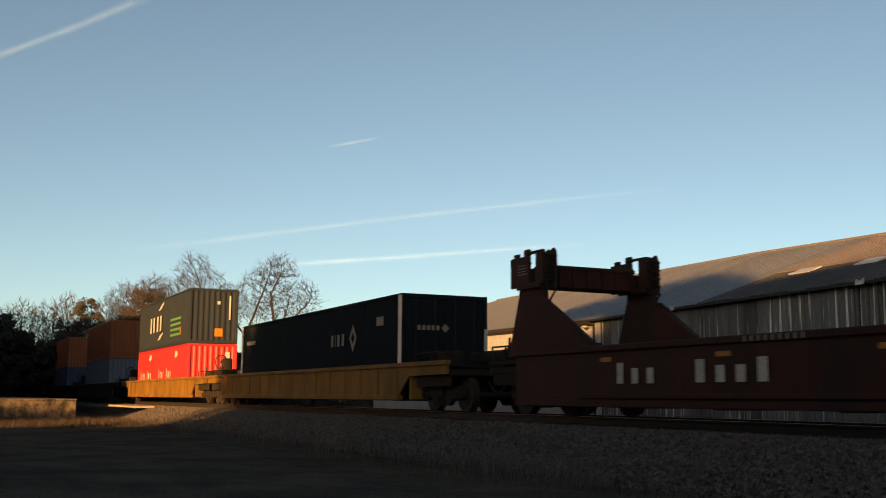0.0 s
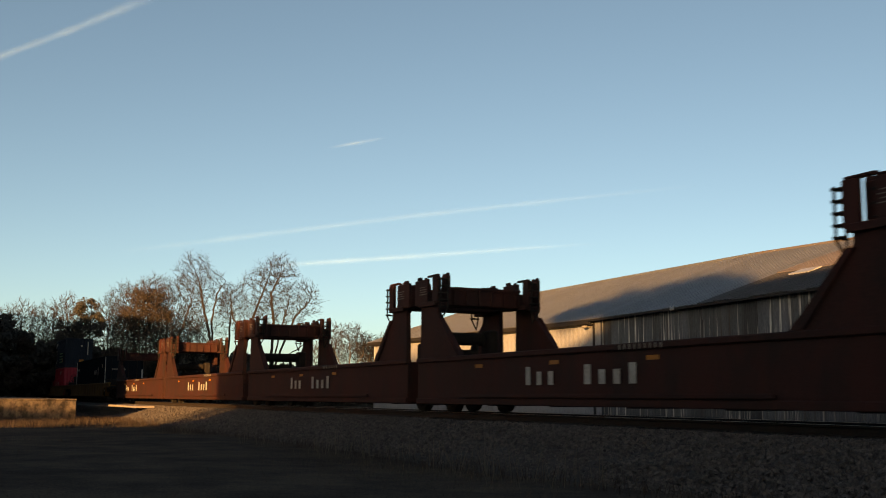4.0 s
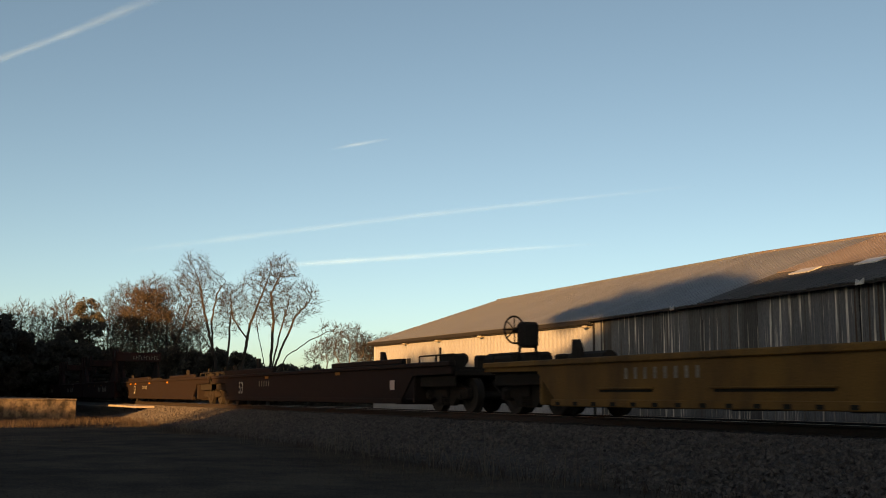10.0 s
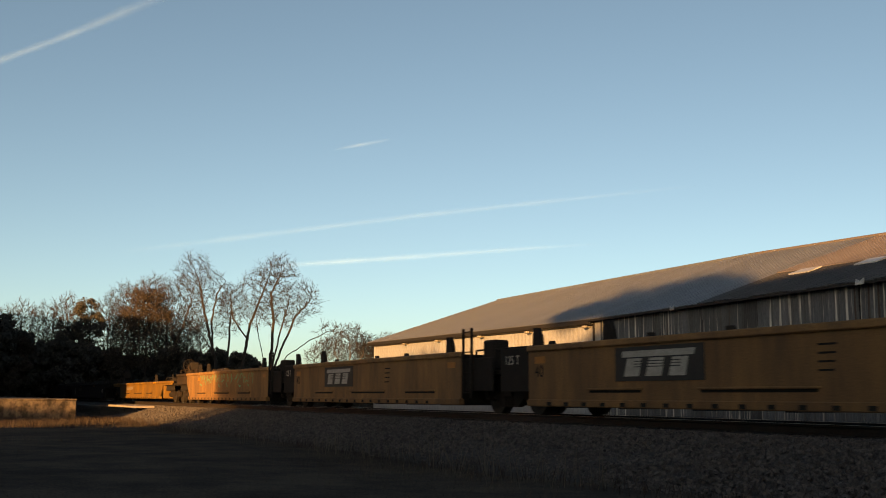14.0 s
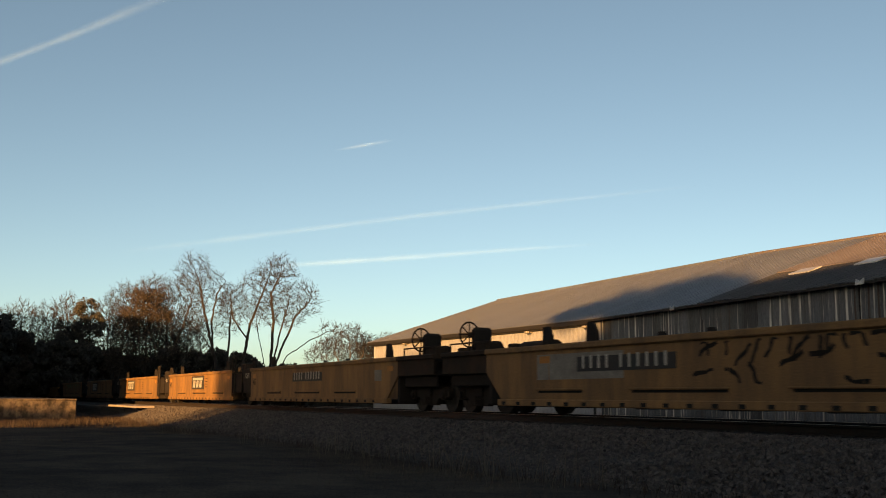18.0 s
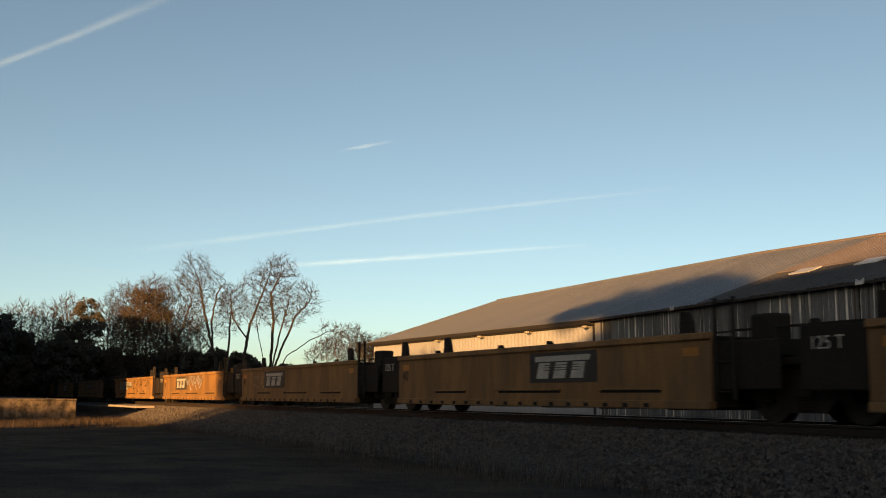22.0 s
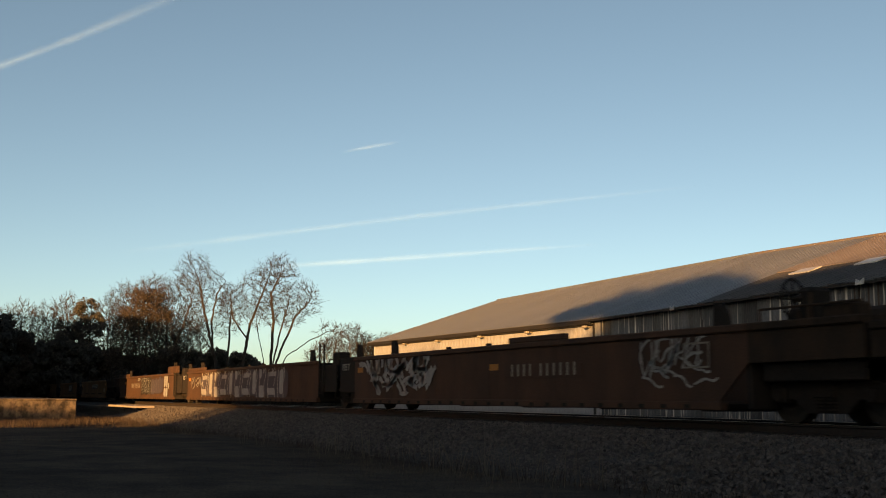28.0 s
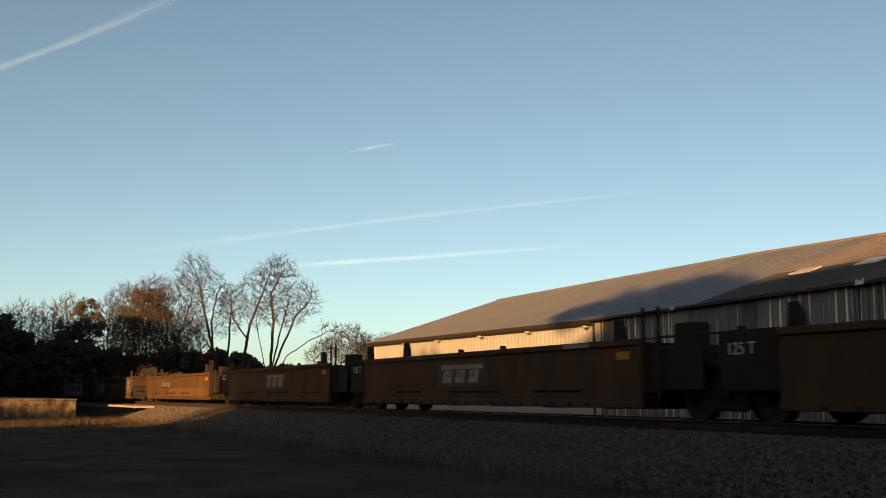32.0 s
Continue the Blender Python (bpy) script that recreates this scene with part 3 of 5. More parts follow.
for x, y, z, a in ((-124.5, 10.9, -2.0, 40), (-126.5, 9.0, -1.6, 110), (-125.0, 7.4, -2.6, 200), (-128.0, 15.4, -1.7, 160), (-127.0, 12.2, -2.3, 250), (-124.0, 17.8, -0.9, 290), (-128.0, 5.8, -2.4, 15), (-126.0, 21.0, -1.4, 75), (-124.0, 24.5, -2.4, 130), (-129.0, 28.0, -3.2, 220), (-118.5, 18.4, -2.6, 20), (-119.5, 20.6, -2.2, 100), (-118.0, 22.6, -2.8, 180), (-120.5, 24.8, -2.6, 260), (-117.5, 26.6, -3.6, 330)):
    copy_thing(tall, pose(x, y, z, 0, 0, a))
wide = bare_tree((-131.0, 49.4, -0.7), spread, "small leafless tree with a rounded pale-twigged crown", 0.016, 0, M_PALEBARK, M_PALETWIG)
for x, y, z, a in ((-134.0, 53.5, -1.9, 60), (-166.0, 70.0, 0.6, 140), (-164.0, 76.5, 0.6, 230), (-150.0, 53.0, -1.5, 310), (-158.0, 61.0, -1.2, 30)):
    copy_thing(wide, pose(x, y, z, 0, 0, a))
leafy_tree("oak_tree", (-108.3, 19.3, -0.7), 41, 12.4, 7.0, M_OAKLEAF, "oak tree still holding rust-brown winter leaves", 90, 300, 0.075, 0.36)
leafy_tree("pine_tree", (-117.0, 15.0, -0.7), 42, 12.2, 4.4, M_PINE, "tall dark green pine with an open rounded crown", 34, 210, 0.12, 0.52)
leafy_tree("pine_tree", (-117.0, 7.0, -0.7), 43, 10.2, 3.6, M_PINE, "dark green pine with a low rounded crown", 26, 210, 0.13, 0.3)
leafy_tree("pine_tree", (-116.0, 12.6, -0.7), 44, 9.0, 4.5, M_PINE, "dark green pine beside the railway", 26, 210, 0.14, 0.2)
rg = random.Random(9)
for i in range(36):
    y = 5 + i * 0.95 + rg.uniform(-0.4, 0.4)
    h = (8.6 - 0.28 * (y - 5) if y < 11 else 6.9 - 0.09 * (y - 11)) * rg.uniform(0.82, 1.1)
    leafy_tree("evergreen_shrub", (-114 - rg.uniform(0, 9), y, -0.7), 50 + i, max(2.6, h), 5.0 + rg.uniform(-0.6, 1.0), M_PINE if rg.random() < 0.8 else M_OAKLEAF, "dense dark evergreen shrub in the shaded thicket", 30, 270, 0.20, 0.0)
for i in range(15):
    leafy_tree("evergreen_shrub", (-104 - rg.uniform(0, 5), 21.5 + i * 1.5, -0.7), 140 + i, (5.9 - 0.13 * i) * rg.uniform(0.85, 1.1), 4.6, M_PINE, "low evergreen shrub in a hedge at the trees' feet", 22, 220, 0.17, 0.0)
for i in range(9):
    leafy_tree("evergreen_shrub", (-120 - rg.uniform(0, 20), 37 + i * 4.5, -0.7), 90 + i, rg.uniform(3.4, 4.8), 6.5, M_PINE, "low evergreen shrub beyond the barn", 18, 200, 0.2, 0.0)


# ---- barn beyond the track ----
EAVE_Y, RIDGE_Y = 22.0, 30.3
LEFT_X, JOIN_X, PATCH_X, RIGHT_X = -55.5, -33.3, -26.97, 14.0


def eave_z(x):
    return 3.37 - 0.09 * (x - LEFT_X) / 22.2 if x < JOIN_X else 3.28 + 0.0155 * (x - JOIN_X)


def ridge_z(x):
    return 6.12 + 0.16 * (x - LEFT_X) / 22.2 if x < JOIN_X else 6.28 - 0.012 * (x - JOIN_X)


def corrugated(name, width, waves, depth, height, mat):
    """A ribbed sheet in the XZ plane, ribs upright, facing -Y."""
    verts, faces = [], []
    n = waves * 4
    for i in range(n + 1):
        x = width * i / n
        y = -depth * (0, 1, 1, 0)[i % 4]
        verts += [(x, y, 0), (x, y, height)]
    k = len(verts)
    verts += [(x, y + 0.012, z) for x, y, z in verts]
    for i in range(n):
        a = 2 * i
        faces += [(a, a + 2, a + 3, a + 1), (k + a + 1, k + a + 3, k + a + 2, k + a)]
    faces += [(0, 1, k + 1, k), (2 * n + 1, 2 * n, k + 2 * n, k + 2 * n + 1)]
    me = bpy.data.meshes.new(name)
    me.from_pydata(verts, [], faces)
    me.materials.append(mat)
    return me


def build_barn():
    barn = thing("barn", pose(0, 0, 0), "long metal-roofed barn, part cream siding, part weathered bare tin", "barn")
    wall_y = EAVE_Y + 0.35
    white = corrugated("siding_sheet", 0.93, 3, 0.010, 1.0, M_WHITEWALL)
    x = LEFT_X + 0.35
    while x < JOIN_X - 0.05:
        h = eave_z(x) - 0.10 + 1.0
        shared("siding_sheet", white, barn, Matrix.Translation((x, wall_y, -1.0)) @ Matrix.Diagonal((1, 1, h, 1)))
        x += 0.925
    rng = random.Random(4)
    tins = [corrugated("tin_sheet", 0.66, w, 0.022, 1.0, M_TIN) for w in (7, 8)]
    while x < RIGHT_X - 0.3:
        h = eave_z(x) - 0.01 + 1.0 - rng.uniform(0, 0.05)
        ob = shared("tin_sheet", rng.choice(tins), barn, Matrix.Translation((x, wall_y + rng.uniform(-0.025, 0.02), -1.0)) @ pose(0, 0, 0, 0, rng.uniform(-0.5, 0.5), 0) @ Matrix.Diagonal((1, 1, h, 1)))
        x += 0.645
    part("corner_post", bbox(B(), LEFT_X + 0.27, LEFT_X + 0.36, wall_y - 0.04, wall_y + 0.1, -1.0, eave_z(LEFT_X) - 0.05), M_WHITEWALL, barn)
    # added backing: keeps light from leaking through the gaps between the sheets
    part("light_stop", box(B(), LEFT_X + 0.5, RIGHT_X - 0.5, wall_y + 0.09, wall_y + 0.13, -1.0, 2.9), M_FASCIA, barn, "dark sheet added behind the siding to stop light showing through")
    part("joint_post", bbox(B(), JOIN_X - 0.1, JOIN_X + 0.02, wall_y - 0.06, wall_y - 0.024, -1.0, eave_z(JOIN_X) - 0.1), M_FASCIA, barn)
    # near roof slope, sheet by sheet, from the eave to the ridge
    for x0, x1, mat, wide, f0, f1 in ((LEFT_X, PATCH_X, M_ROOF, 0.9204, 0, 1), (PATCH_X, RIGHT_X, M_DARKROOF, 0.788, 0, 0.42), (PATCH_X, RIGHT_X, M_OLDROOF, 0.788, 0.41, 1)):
        me = bpy.data.meshes.new("roof_sheet")
        b = B()
        box(b, 0, wide - 0.004, 0, 1, -0.02, 0.0)
        for k in (0.0, wide * 0.33, wide * 0.66):
            box(b, k, k + 0.05, 0, 1, -0.001, 0.012)
        b.to_mesh(me)
        b.free()
        me.materials.append(mat)
        n = int(round((x1 - x0) / wide))
        for i in range(n):
            x = x0 + i * wide
            e, r = Vector((0, EAVE_Y, eave_z(x + 0.4))), Vector((0, RIDGE_Y, ridge_z(x + 0.4)))
            e, r = e.lerp(r, f0), e.lerp(r, f1)
            if mat is M_DARKROOF:
                e.z += rng.uniform(-0.03, 0.015)
            elif f0 > 0:
                e.z += 0.03
                r.z += rng.uniform(-0.012, 0.012)
            d = r - e
            m = Matrix(((1, 0, 0, x), (0, d.y, -d.z / d.length, e.y), (0, d.z, d.y / d.length, e.z), (0, 0, 0, 1)))
            ob = shared("roof_sheet", me, barn)
            ob.matrix_basis = m
    # skylight sheets let into the old roof
    b_at = ((-25.75, 0.33, 0.40), (-23.05, 0.33, 0.41), (-15.0, 0.33, 0.4))
    for x, f0, f1 in b_at:
        b = B()
        quad = []
        for xx, ff in ((x, f0), (x + 0.85, f0), (x + 0.85, f1), (x, f1)):
            quad.append((xx, EAVE_Y + (RIDGE_Y - EAVE_Y) * ff, eave_z(xx) + (ridge_z(xx) - eave_z(xx)) * ff + 0.05))
        top = [b.verts.new(p) for p in quad]
        low = [b.verts.new((p[0], p[1], p[2] - 0.04)) for p in quad]
        b.faces.new(top)
        b.faces.new(low[::-1])
        for i in range(4):
            b.faces.new((low[i], low[(i + 1) % 4], top[(i + 1) % 4], top[i]))
        part("skylight", b, M_SKYLIGHT, barn, "pale translucent roof sheet")
    # far slope, ridge caps, gables, gutter
    for x0, x1, mat in ((LEFT_X, JOIN_X, M_ROOF), (JOIN_X, RIGHT_X, M_OLDROOF)):
        b = B()
        far = [(x0, 38.6, eave_z(x0)), (x1, 38.6, eave_z(x1)), (x1, RIDGE_Y, ridge_z(x1)), (x0, RIDGE_Y, ridge_z(x0))]
        t = [b.verts.new(p) for p in far]
        lo = [b.verts.new((p[0], p[1], p[2] - 0.03)) for p in far]
        b.faces.new(t)
        b.faces.new(lo[::-1])
        for i in range(4):
            b.faces.new((lo[i], lo[(i + 1) % 4], t[(i + 1) % 4], t[i]))
        part("far_roof", b, mat, barn)
        b = B()
        rod(b, (x0, RIDGE_Y, ridge_z(x0) + 0.0), (x1, RIDGE_Y, ridge_z(x1) + 0.0), 0.07, sides=6)
        part("ridge_cap", b, mat, barn)
        b = B()
        y0, y1 = EAVE_Y + 0.02, EAVE_Y + 0.14
        drop = 0.17 if mat is M_ROOF else 0.09
        p = [(x0, y0, eave_z(x0) - drop), (x1, y0, eave_z(x1) - drop), (x1, y1, eave_z(x1) - drop), (x0, y1, eave_z(x0) - drop)]
        lo = [b.verts.new(q) for q in p]
        t = [b.verts.new((q[0], q[1], q[2] + drop - 0.02)) for q in p]
        b.faces.new(t)
        b.faces.new(lo[::-1])
        for i in range(4):
            b.faces.new((lo[i], lo[(i + 1) % 4], t[(i + 1) % 4], t[i]))
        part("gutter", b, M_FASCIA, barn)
        if mat is M_ROOF:
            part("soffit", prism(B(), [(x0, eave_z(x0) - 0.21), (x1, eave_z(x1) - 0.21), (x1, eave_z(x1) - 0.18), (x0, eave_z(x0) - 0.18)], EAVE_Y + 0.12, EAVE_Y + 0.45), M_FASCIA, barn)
    for x, mat in ((LEFT_X + 0.3, M_WHITEWALL), (RIGHT_X - 0.4, M_TIN)):
        b = B()
        out = [(wall_y, -1.0), (38.3, -1.0), (38.3, eave_z(x) - 0.05), (RIDGE_Y, ridge_z(x) - 0.05), (wall_y, eave_z(x) - 0.05)]
        sweep(b, out, x, x + 0.1)
        part("gable_wall", b, mat, barn)
    part("rear_wall", box(B(), LEFT_X + 0.3, RIGHT_X - 0.3, 38.25, 38.35, -1.0, 3.2), M_TIN, barn)
    # rafter-end lamps and brackets under the eave
    for x in (-50.6, -46.6, -42.1, -37.9, -33.6):
        b = B()
        bbox(b, x - 0.11, x + 0.11, EAVE_Y + 0.0, EAVE_Y + 0.16, eave_z(x) - 0.31, eave_z(x) - 0.215, 0.03)
        rod(b, (x, EAVE_Y + 0.1, eave_z(x) - 0.26), (x, wall_y, eave_z(x) - 0.26), 0.03)
        part("eave_lamp", b, M_CONDUIT, barn, "small pale floodlight under the eave")
    for x, s in ((-28.2, 0.10), (-20.3, 0.14)):
        b = B()
        prism(b, [(x - s, eave_z(x) - 0.12), (x + s, eave_z(x) - 0.10), (x + s * 1.1, eave_z(x) + 0.06), (x + s * 0.2, eave_z(x) - 0.02), (x - s * 0.8, eave_z(x) + 0.05)], EAVE_Y - 0.06, EAVE_Y - 0.02)
        part("bent_flashing", b, M_SKYLIGHT, barn, "torn pale strip of flashing at the eave")
    # upright openings in the cream wall
    for x in (-53.2, -51.4, -50.6):
        part("louvre", bbox(B(), x, x + 0.34, wall_y - 0.07, wall_y + 0.05, 1.35, 2.35, 0.02), M_FASCIA, barn, "dark narrow louvred opening")
    return barn


build_barn()


# ---- loading dock, and an unseen depot added on it to cast shade ----
def build_dock():
    dock = thing("loading_dock", pose(-50, 0, 0), "low old concrete loading dock with stained end wall", "loading dock")
    part("dock_wall", bbox(B(), -110, 0, -14, 6.0, -1.2, 0.12, 0.03), M_CONCRETE, dock)
    part("coping", bbox(B(), -110.02, 0.02, -14.02, 6.02, 0.12, 0.20, 0.03), M_CONCRETE, dock, "worn concrete coping")
    # added out of view: its shadow darkens the far train and the lower trees
    depot = thing("depot_building", pose(-59.3, 1.8, 0.2), "unseen brick depot with a low hipped roof, added to shade the train", "building")
    part("wall", box(B(), -70, 0, -14, 0, 0, 9.7), M_BRICK, depot)
    b = B()
    low = [b.verts.new(p) for p in ((-70.1, -14.1, 9.7), (0.1, -14.1, 9.7), (0.1, 0.1, 9.7), (-70.1, 0.1, 9.7))]
    top = [b.verts.new(p) for p in ((-63, -7, 10.9), (-7, -7, 10.9))]
    b.faces.new(low[::-1])
    b.faces.new((low[0], low[1], top[1], top[0]))
    b.faces.new((low[2], low[3], top[0], top[1]))
    b.faces.new((low[1], low[2], top[1]))
    b.faces.new((low[3], low[0], top[0]))
    part("roof", b, M_ROOF, depot)


build_dock()


# ---- unseen things added behind the camera to shade the foreground and shape the sunlight ----
def build_shade_casters():
    hall = thing("warehouse", pose(0, -22, 0), "unseen tin-clad warehouse added behind the camera to block the sun", "building")
    # roof line drawn so that its shadow falls as wanted on barn and train
    line = [(100, 11.0), (52, 11.3), (26, 11.1), (18, 10.2), (12, 8.6), (9, 7.9), (2.4, 7.6), (0.8, 7.0)]
    part("wall", prism(B(), [(0.8, -1), (100, -1)] + line, -3, 0), M_TIN, hall)
    part("roof", prism(B(), [(x, z + 0.01) for x, z in line[::-1]] + [(x, z + 0.12) for x, z in line], -3.2, 0.2), M_ROOF, hall)
    # added evergreens; their heights set where the sunlit patch ends
    for i, (x, h, w) in enumerate(((-14.5, 3.8, 3.0), (-12.0, 4.0, 3.4), (-10.6, 4.0, 3.4), (-9.4, 4.3, 3.6), (-8.0, 6.2, 3.4), (-7.2, 5.6, 3.2), (-6.4, 8.8, 4.0), (-3.9, 9.0, 4.2), (-1.4, 9.0, 4.2), (0.6, 8.8, 4.0))):
        leafy_tree("evergreen_shrub", (x, -21.0, -0.75), 200 + i, h, w, M_PINE, "dense evergreen added out of view to bound the sunlit patch", 36, 280, 0.24, 0.0, "shrubs behind the camera")
    # added bushes and young trees let only part of the sun through
    bush = grown(64, [[(0, 0, -0.2), (0, 0.3, 1.2)], [(0, 0, 0), (0.5, -0.4, 1.4)], [(0, 0, 0), (-0.5, 0.1, 1.5)]], [(0, 0, 2.8, 1.8, 1.6)], 300)
    hedge = bare_tree((-24.6, -24.0, -0.75), bush, "low leafless bush added out of view to dapple the sun on the dock", twig=0.03)
    for x, y, a in ((-23.2, -24.6, 70), (-21.8, -23.8, 160), (-20.4, -24.3, 250), (-26.0, -24.3, 200)):
        copy_thing(hedge, pose(x, y, -0.75, 0, 0, a))
    young = bare_tree((-3.2, -23.0, -2.0), spread, "leafless tree added out of view to soften the edge of the sunlight", 0.03)
    for x, y, z, a in ((-5.6, -26.0, -2.2, 60), (-1.2, -25.5, -1.6, 150)):
        copy_thing(young, pose(x, y, z, 0, 0, a))
    # added crowns held high, so that they shade the roof but not the wall
    for x, y, k in ((15.4, -26.5, 231), (19.0, -26.5, 232)):
        leafy_tree("shade_evergreen", (x, y, -0.75), k, 12.7, 4.6, M_PINE, "tall bare-trunked evergreen added out of view to shade the barn roof", 34, 80, 0.2, 0.92, "shrubs behind the camera")
    leafy_tree("shade_evergreen", (28.0, -35.0, -0.75), 230, 14.9, 6.0, M_PINE, "tall high-crowned evergreen added out of view to dim the upper barn roof", 40, 42, 0.22, 0.90, "shrubs behind the camera")


build_shade_casters()


# ---- the train ----
RIDERS = []      # (thing, X at the start, Y, Z): all that rolls with the train
WHEELS = []      # wheelsets, which turn under their trucks
NEAR = -1.45     # the cars' sides in their own space
WHEEL_R = 0.42


def rider(ob, x, y, z):
    RIDERS.append((ob, x, y, z))
    return ob


def wheelset(truck, x):
    b = B()
    for y in (-0.755, 0.755):
        out = -1 if y < 0 else 1
        rod(b, (0, y - 0.07, 0), (0, y + 0.07, 0), WHEEL_R, sides=28)
        rod(b, (0, y - out * 0.105, 0), (0, y - out * 0.065, 0), WHEEL_R + 0.028, sides=28)
        rod(b, (0, y + out * 0.07, 0), (0, y + out * 0.10, 0), WHEEL_R - 0.10, WHEEL_R - 0.2, sides=20)
    rod(b, (0, -1.02, 0), (0, 1.02, 0), 0.085, sides=10)
    ob = part("wheelset", b, M_WHEEL, truck, "pair of steel wheels on an axle", smooth=False)
    ob.matrix_basis = pose(x, 0, WHEEL_R)
    WHEELS.append((ob, x))
    return ob


def truck_at(car, x):
    """A two-axle freight truck: bolster, two cast side frames, springs, two wheelsets."""
    base = 0.89
    truck = part("truck", bbox(B(), -0.2, 0.2, -1.1, 1.1, 0.38, 0.72, 0.02), M_IRON, car, "two-axle freight truck")
    truck.matrix_basis = pose(x, 0, 0)
    for y in (-1.03, 0.9):
        b = B()
        prism(b, [(-1.15, 0.36), (-0.62, 0.36), (-0.38, 0.16), (0.38, 0.16), (0.62, 0.36), (1.15, 0.36), (1.15, 0.56), (0.7, 0.66), (0.35, 0.80), (-0.35, 0.80), (-0.7, 0.66), (-1.15, 0.56)], y, y + 0.13)
        for c in (-base, base):
            bbox(b, c - 0.13, c + 0.13, y - 0.06, y + 0.19, 0.30, 0.55, 0.03)
            rod(b, (c, y - 0.10, 0.42), (c, y, 0.42), 0.09, sides=10)
        part("side_frame", b, M_IRON, truck)
        b = B()
        for c in (-0.14, 0.0, 0.14):
            for k in range(5):
                rod(b, (c, y - 0.005, 0.20 + k * 0.05), (c, y - 0.005, 0.225 + k * 0.05), 0.06, sides=8)
        tagged(part("spring_nest", b, M_IRON, truck), kind="stuff")
    for c in (-base, base):
        wheelset(truck, c)
    return truck


def coupler(car, x, way):
    b = B()
    bbox(b, min(x, x + way * 0.85), max(x, x + way * 0.85), -0.1, 0.1, 0.72, 0.94, 0.03)
    bbox(b, x + way * 0.85 - 0.16, x + way * 0.85 + 0.16, -0.17, 0.17, 0.66, 1.0, 0.05)
    part("coupler", b, M_IRON, car)
    b = B()
    p = Vector((x, -0.3, 0.75))
    for k in range(6):
        q = Vector((x + way * 0.14 * (k + 1), -0.3, 0.75 - 0.28 * math.sin(math.pi * (k + 1) / 7)))
        rod(b, p, q, 0.025, sides=5)
        p = q
    part("air_hose", b, M_BLACK, car)


def ladder(car, x, y, z0, z1, wide=0.42, mat=None):
    b = B()
    for k in (0, wide):
        rod(b, (x + k, y, z0), (x + k, y, z1), 0.036, sides=6)
    rod(b, (x, y, z0 + 0.12), (x + wide, y, z0 + 0.12), 0.014, sides=5)
    steps = part("ladder", b, mat or M_BLACK, car)
    n = max(2, int((z1 - z0) / 0.33))
    me = None
    for i in range(1, n):
        if me is None:
            ob = part("rung", rod(B(), (x, y, 0), (x + wide, y, 0), 0.014, sides=5), mat or M_BLACK, steps)
            me = ob.data
        else:
            ob = shared("rung", me, steps)
        ob.matrix_basis = pose(0, 0, z0 + 0.12 + i * (z1 - z0 - 0.2) / (n - 1))
    return steps


def brake_wheel(car, x, y, z):
    """The hand brake: a spoked wheel before its gear housing, on a two-legged stand."""
    b = B()
    ring(b, (x, y, z), (1, 0.25, 0), 0.30, 0.022, 20)
    for k in range(4):
        a = k * math.pi / 4
        rod(b, (x, y - 0.29 * math.cos(a), z - 0.29 * math.sin(a)), (x, y + 0.29 * math.cos(a), z + 0.29 * math.sin(a)), 0.015, sides=5)
    rod(b, (x, y, z), (x + 0.2, y, z), 0.05, sides=8)
    wheel = part("brake_wheel", b, M_BLACK, car, "round spoked hand-brake wheel")
    b = B()
    bbox(b, x + 0.10, x + 0.40, y - 0.02, y + 0.42, z - 0.40, z + 0.16, 0.06)
    part("gear_housing", b, M_BLACK, wheel)
    for k in (0.0, 0.4):
        part("stand_leg", rod(B(), (x + 0.25, y + k, z - 0.38), (x + 0.15, y - 0.02 + k * 1.2, 0.95), 0.035, sides=6), M_BLACK, wheel)


def lock_post(car, x, y, mat=None, tall=0.36):
    """A container guide: a wedge of plate on the sill, sloping in towards the well."""
    b = B()
    prism(b, [(x - 0.15, 0), (x + 0.17, 0), (x + 0.14, tall * 0.5), (x + 0.03, tall), (x - 0.12, tall)], y - 0.05, y + 0.05)
    ob = part("container_guide", b, mat or M_BLACK, car)
    return ob


def letter_bars(name, car, x, y, z, height, widths, mat, gap=0.06, tall=()):
    """Writing shown as plain bars, one solid bar a character; small ones lie in one mesh."""
    small = height < 0.3
    b = B()
    for i, w in enumerate(widths):
        if w < 0:
            x += -w
            continue
        h = height * (1.0 if i in tall or small else 0.72)
        box(b, x + w * (0.22 if w > 0.3 else 0.3), x + w * (0.78 if w > 0.3 else 0.7), y - 0.006, y, z, z + h)
        if not small:
            part(name, b, mat, car)
            b = B()
        x += w + gap
    if small:
        return tagged(part(name, b, mat, car), kind="stuff")
    b.free()


def spray(name, car, x0, x1, y, z0, z1, mat, seed, strokes=26, thick=0.05):
    """Spray-painted scribble: curved strokes of paint lying on the side, reading as nothing."""
    rng = random.Random(seed)
    b = B()
    for i in range(strokes):
        cx = x0 + (x1 - x0) * (i + rng.uniform(0.1, 0.9)) / strokes
        a = rng.uniform(1.0, 2.0) if i % 3 else rng.uniform(-0.4, 0.5)
        px, pz = cx, z0 + (z1 - z0) * rng.uniform(0.05, 0.6)
        last = None
        for k in range(7):
            a += rng.uniform(-0.55, 0.55)
            nx, nz = math.cos(a), math.sin(a)
            px, pz = px + nx * (z1 - z0) * 0.13, pz + nz * (z1 - z0) * 0.13
            pz = min(z1, max(z0, pz))
            w = thick * rng.uniform(0.7, 1.2)
            pair = (b.verts.new((px + nz * w, y, pz - nx * w)), b.verts.new((px - nz * w, y, pz + nx * w)))
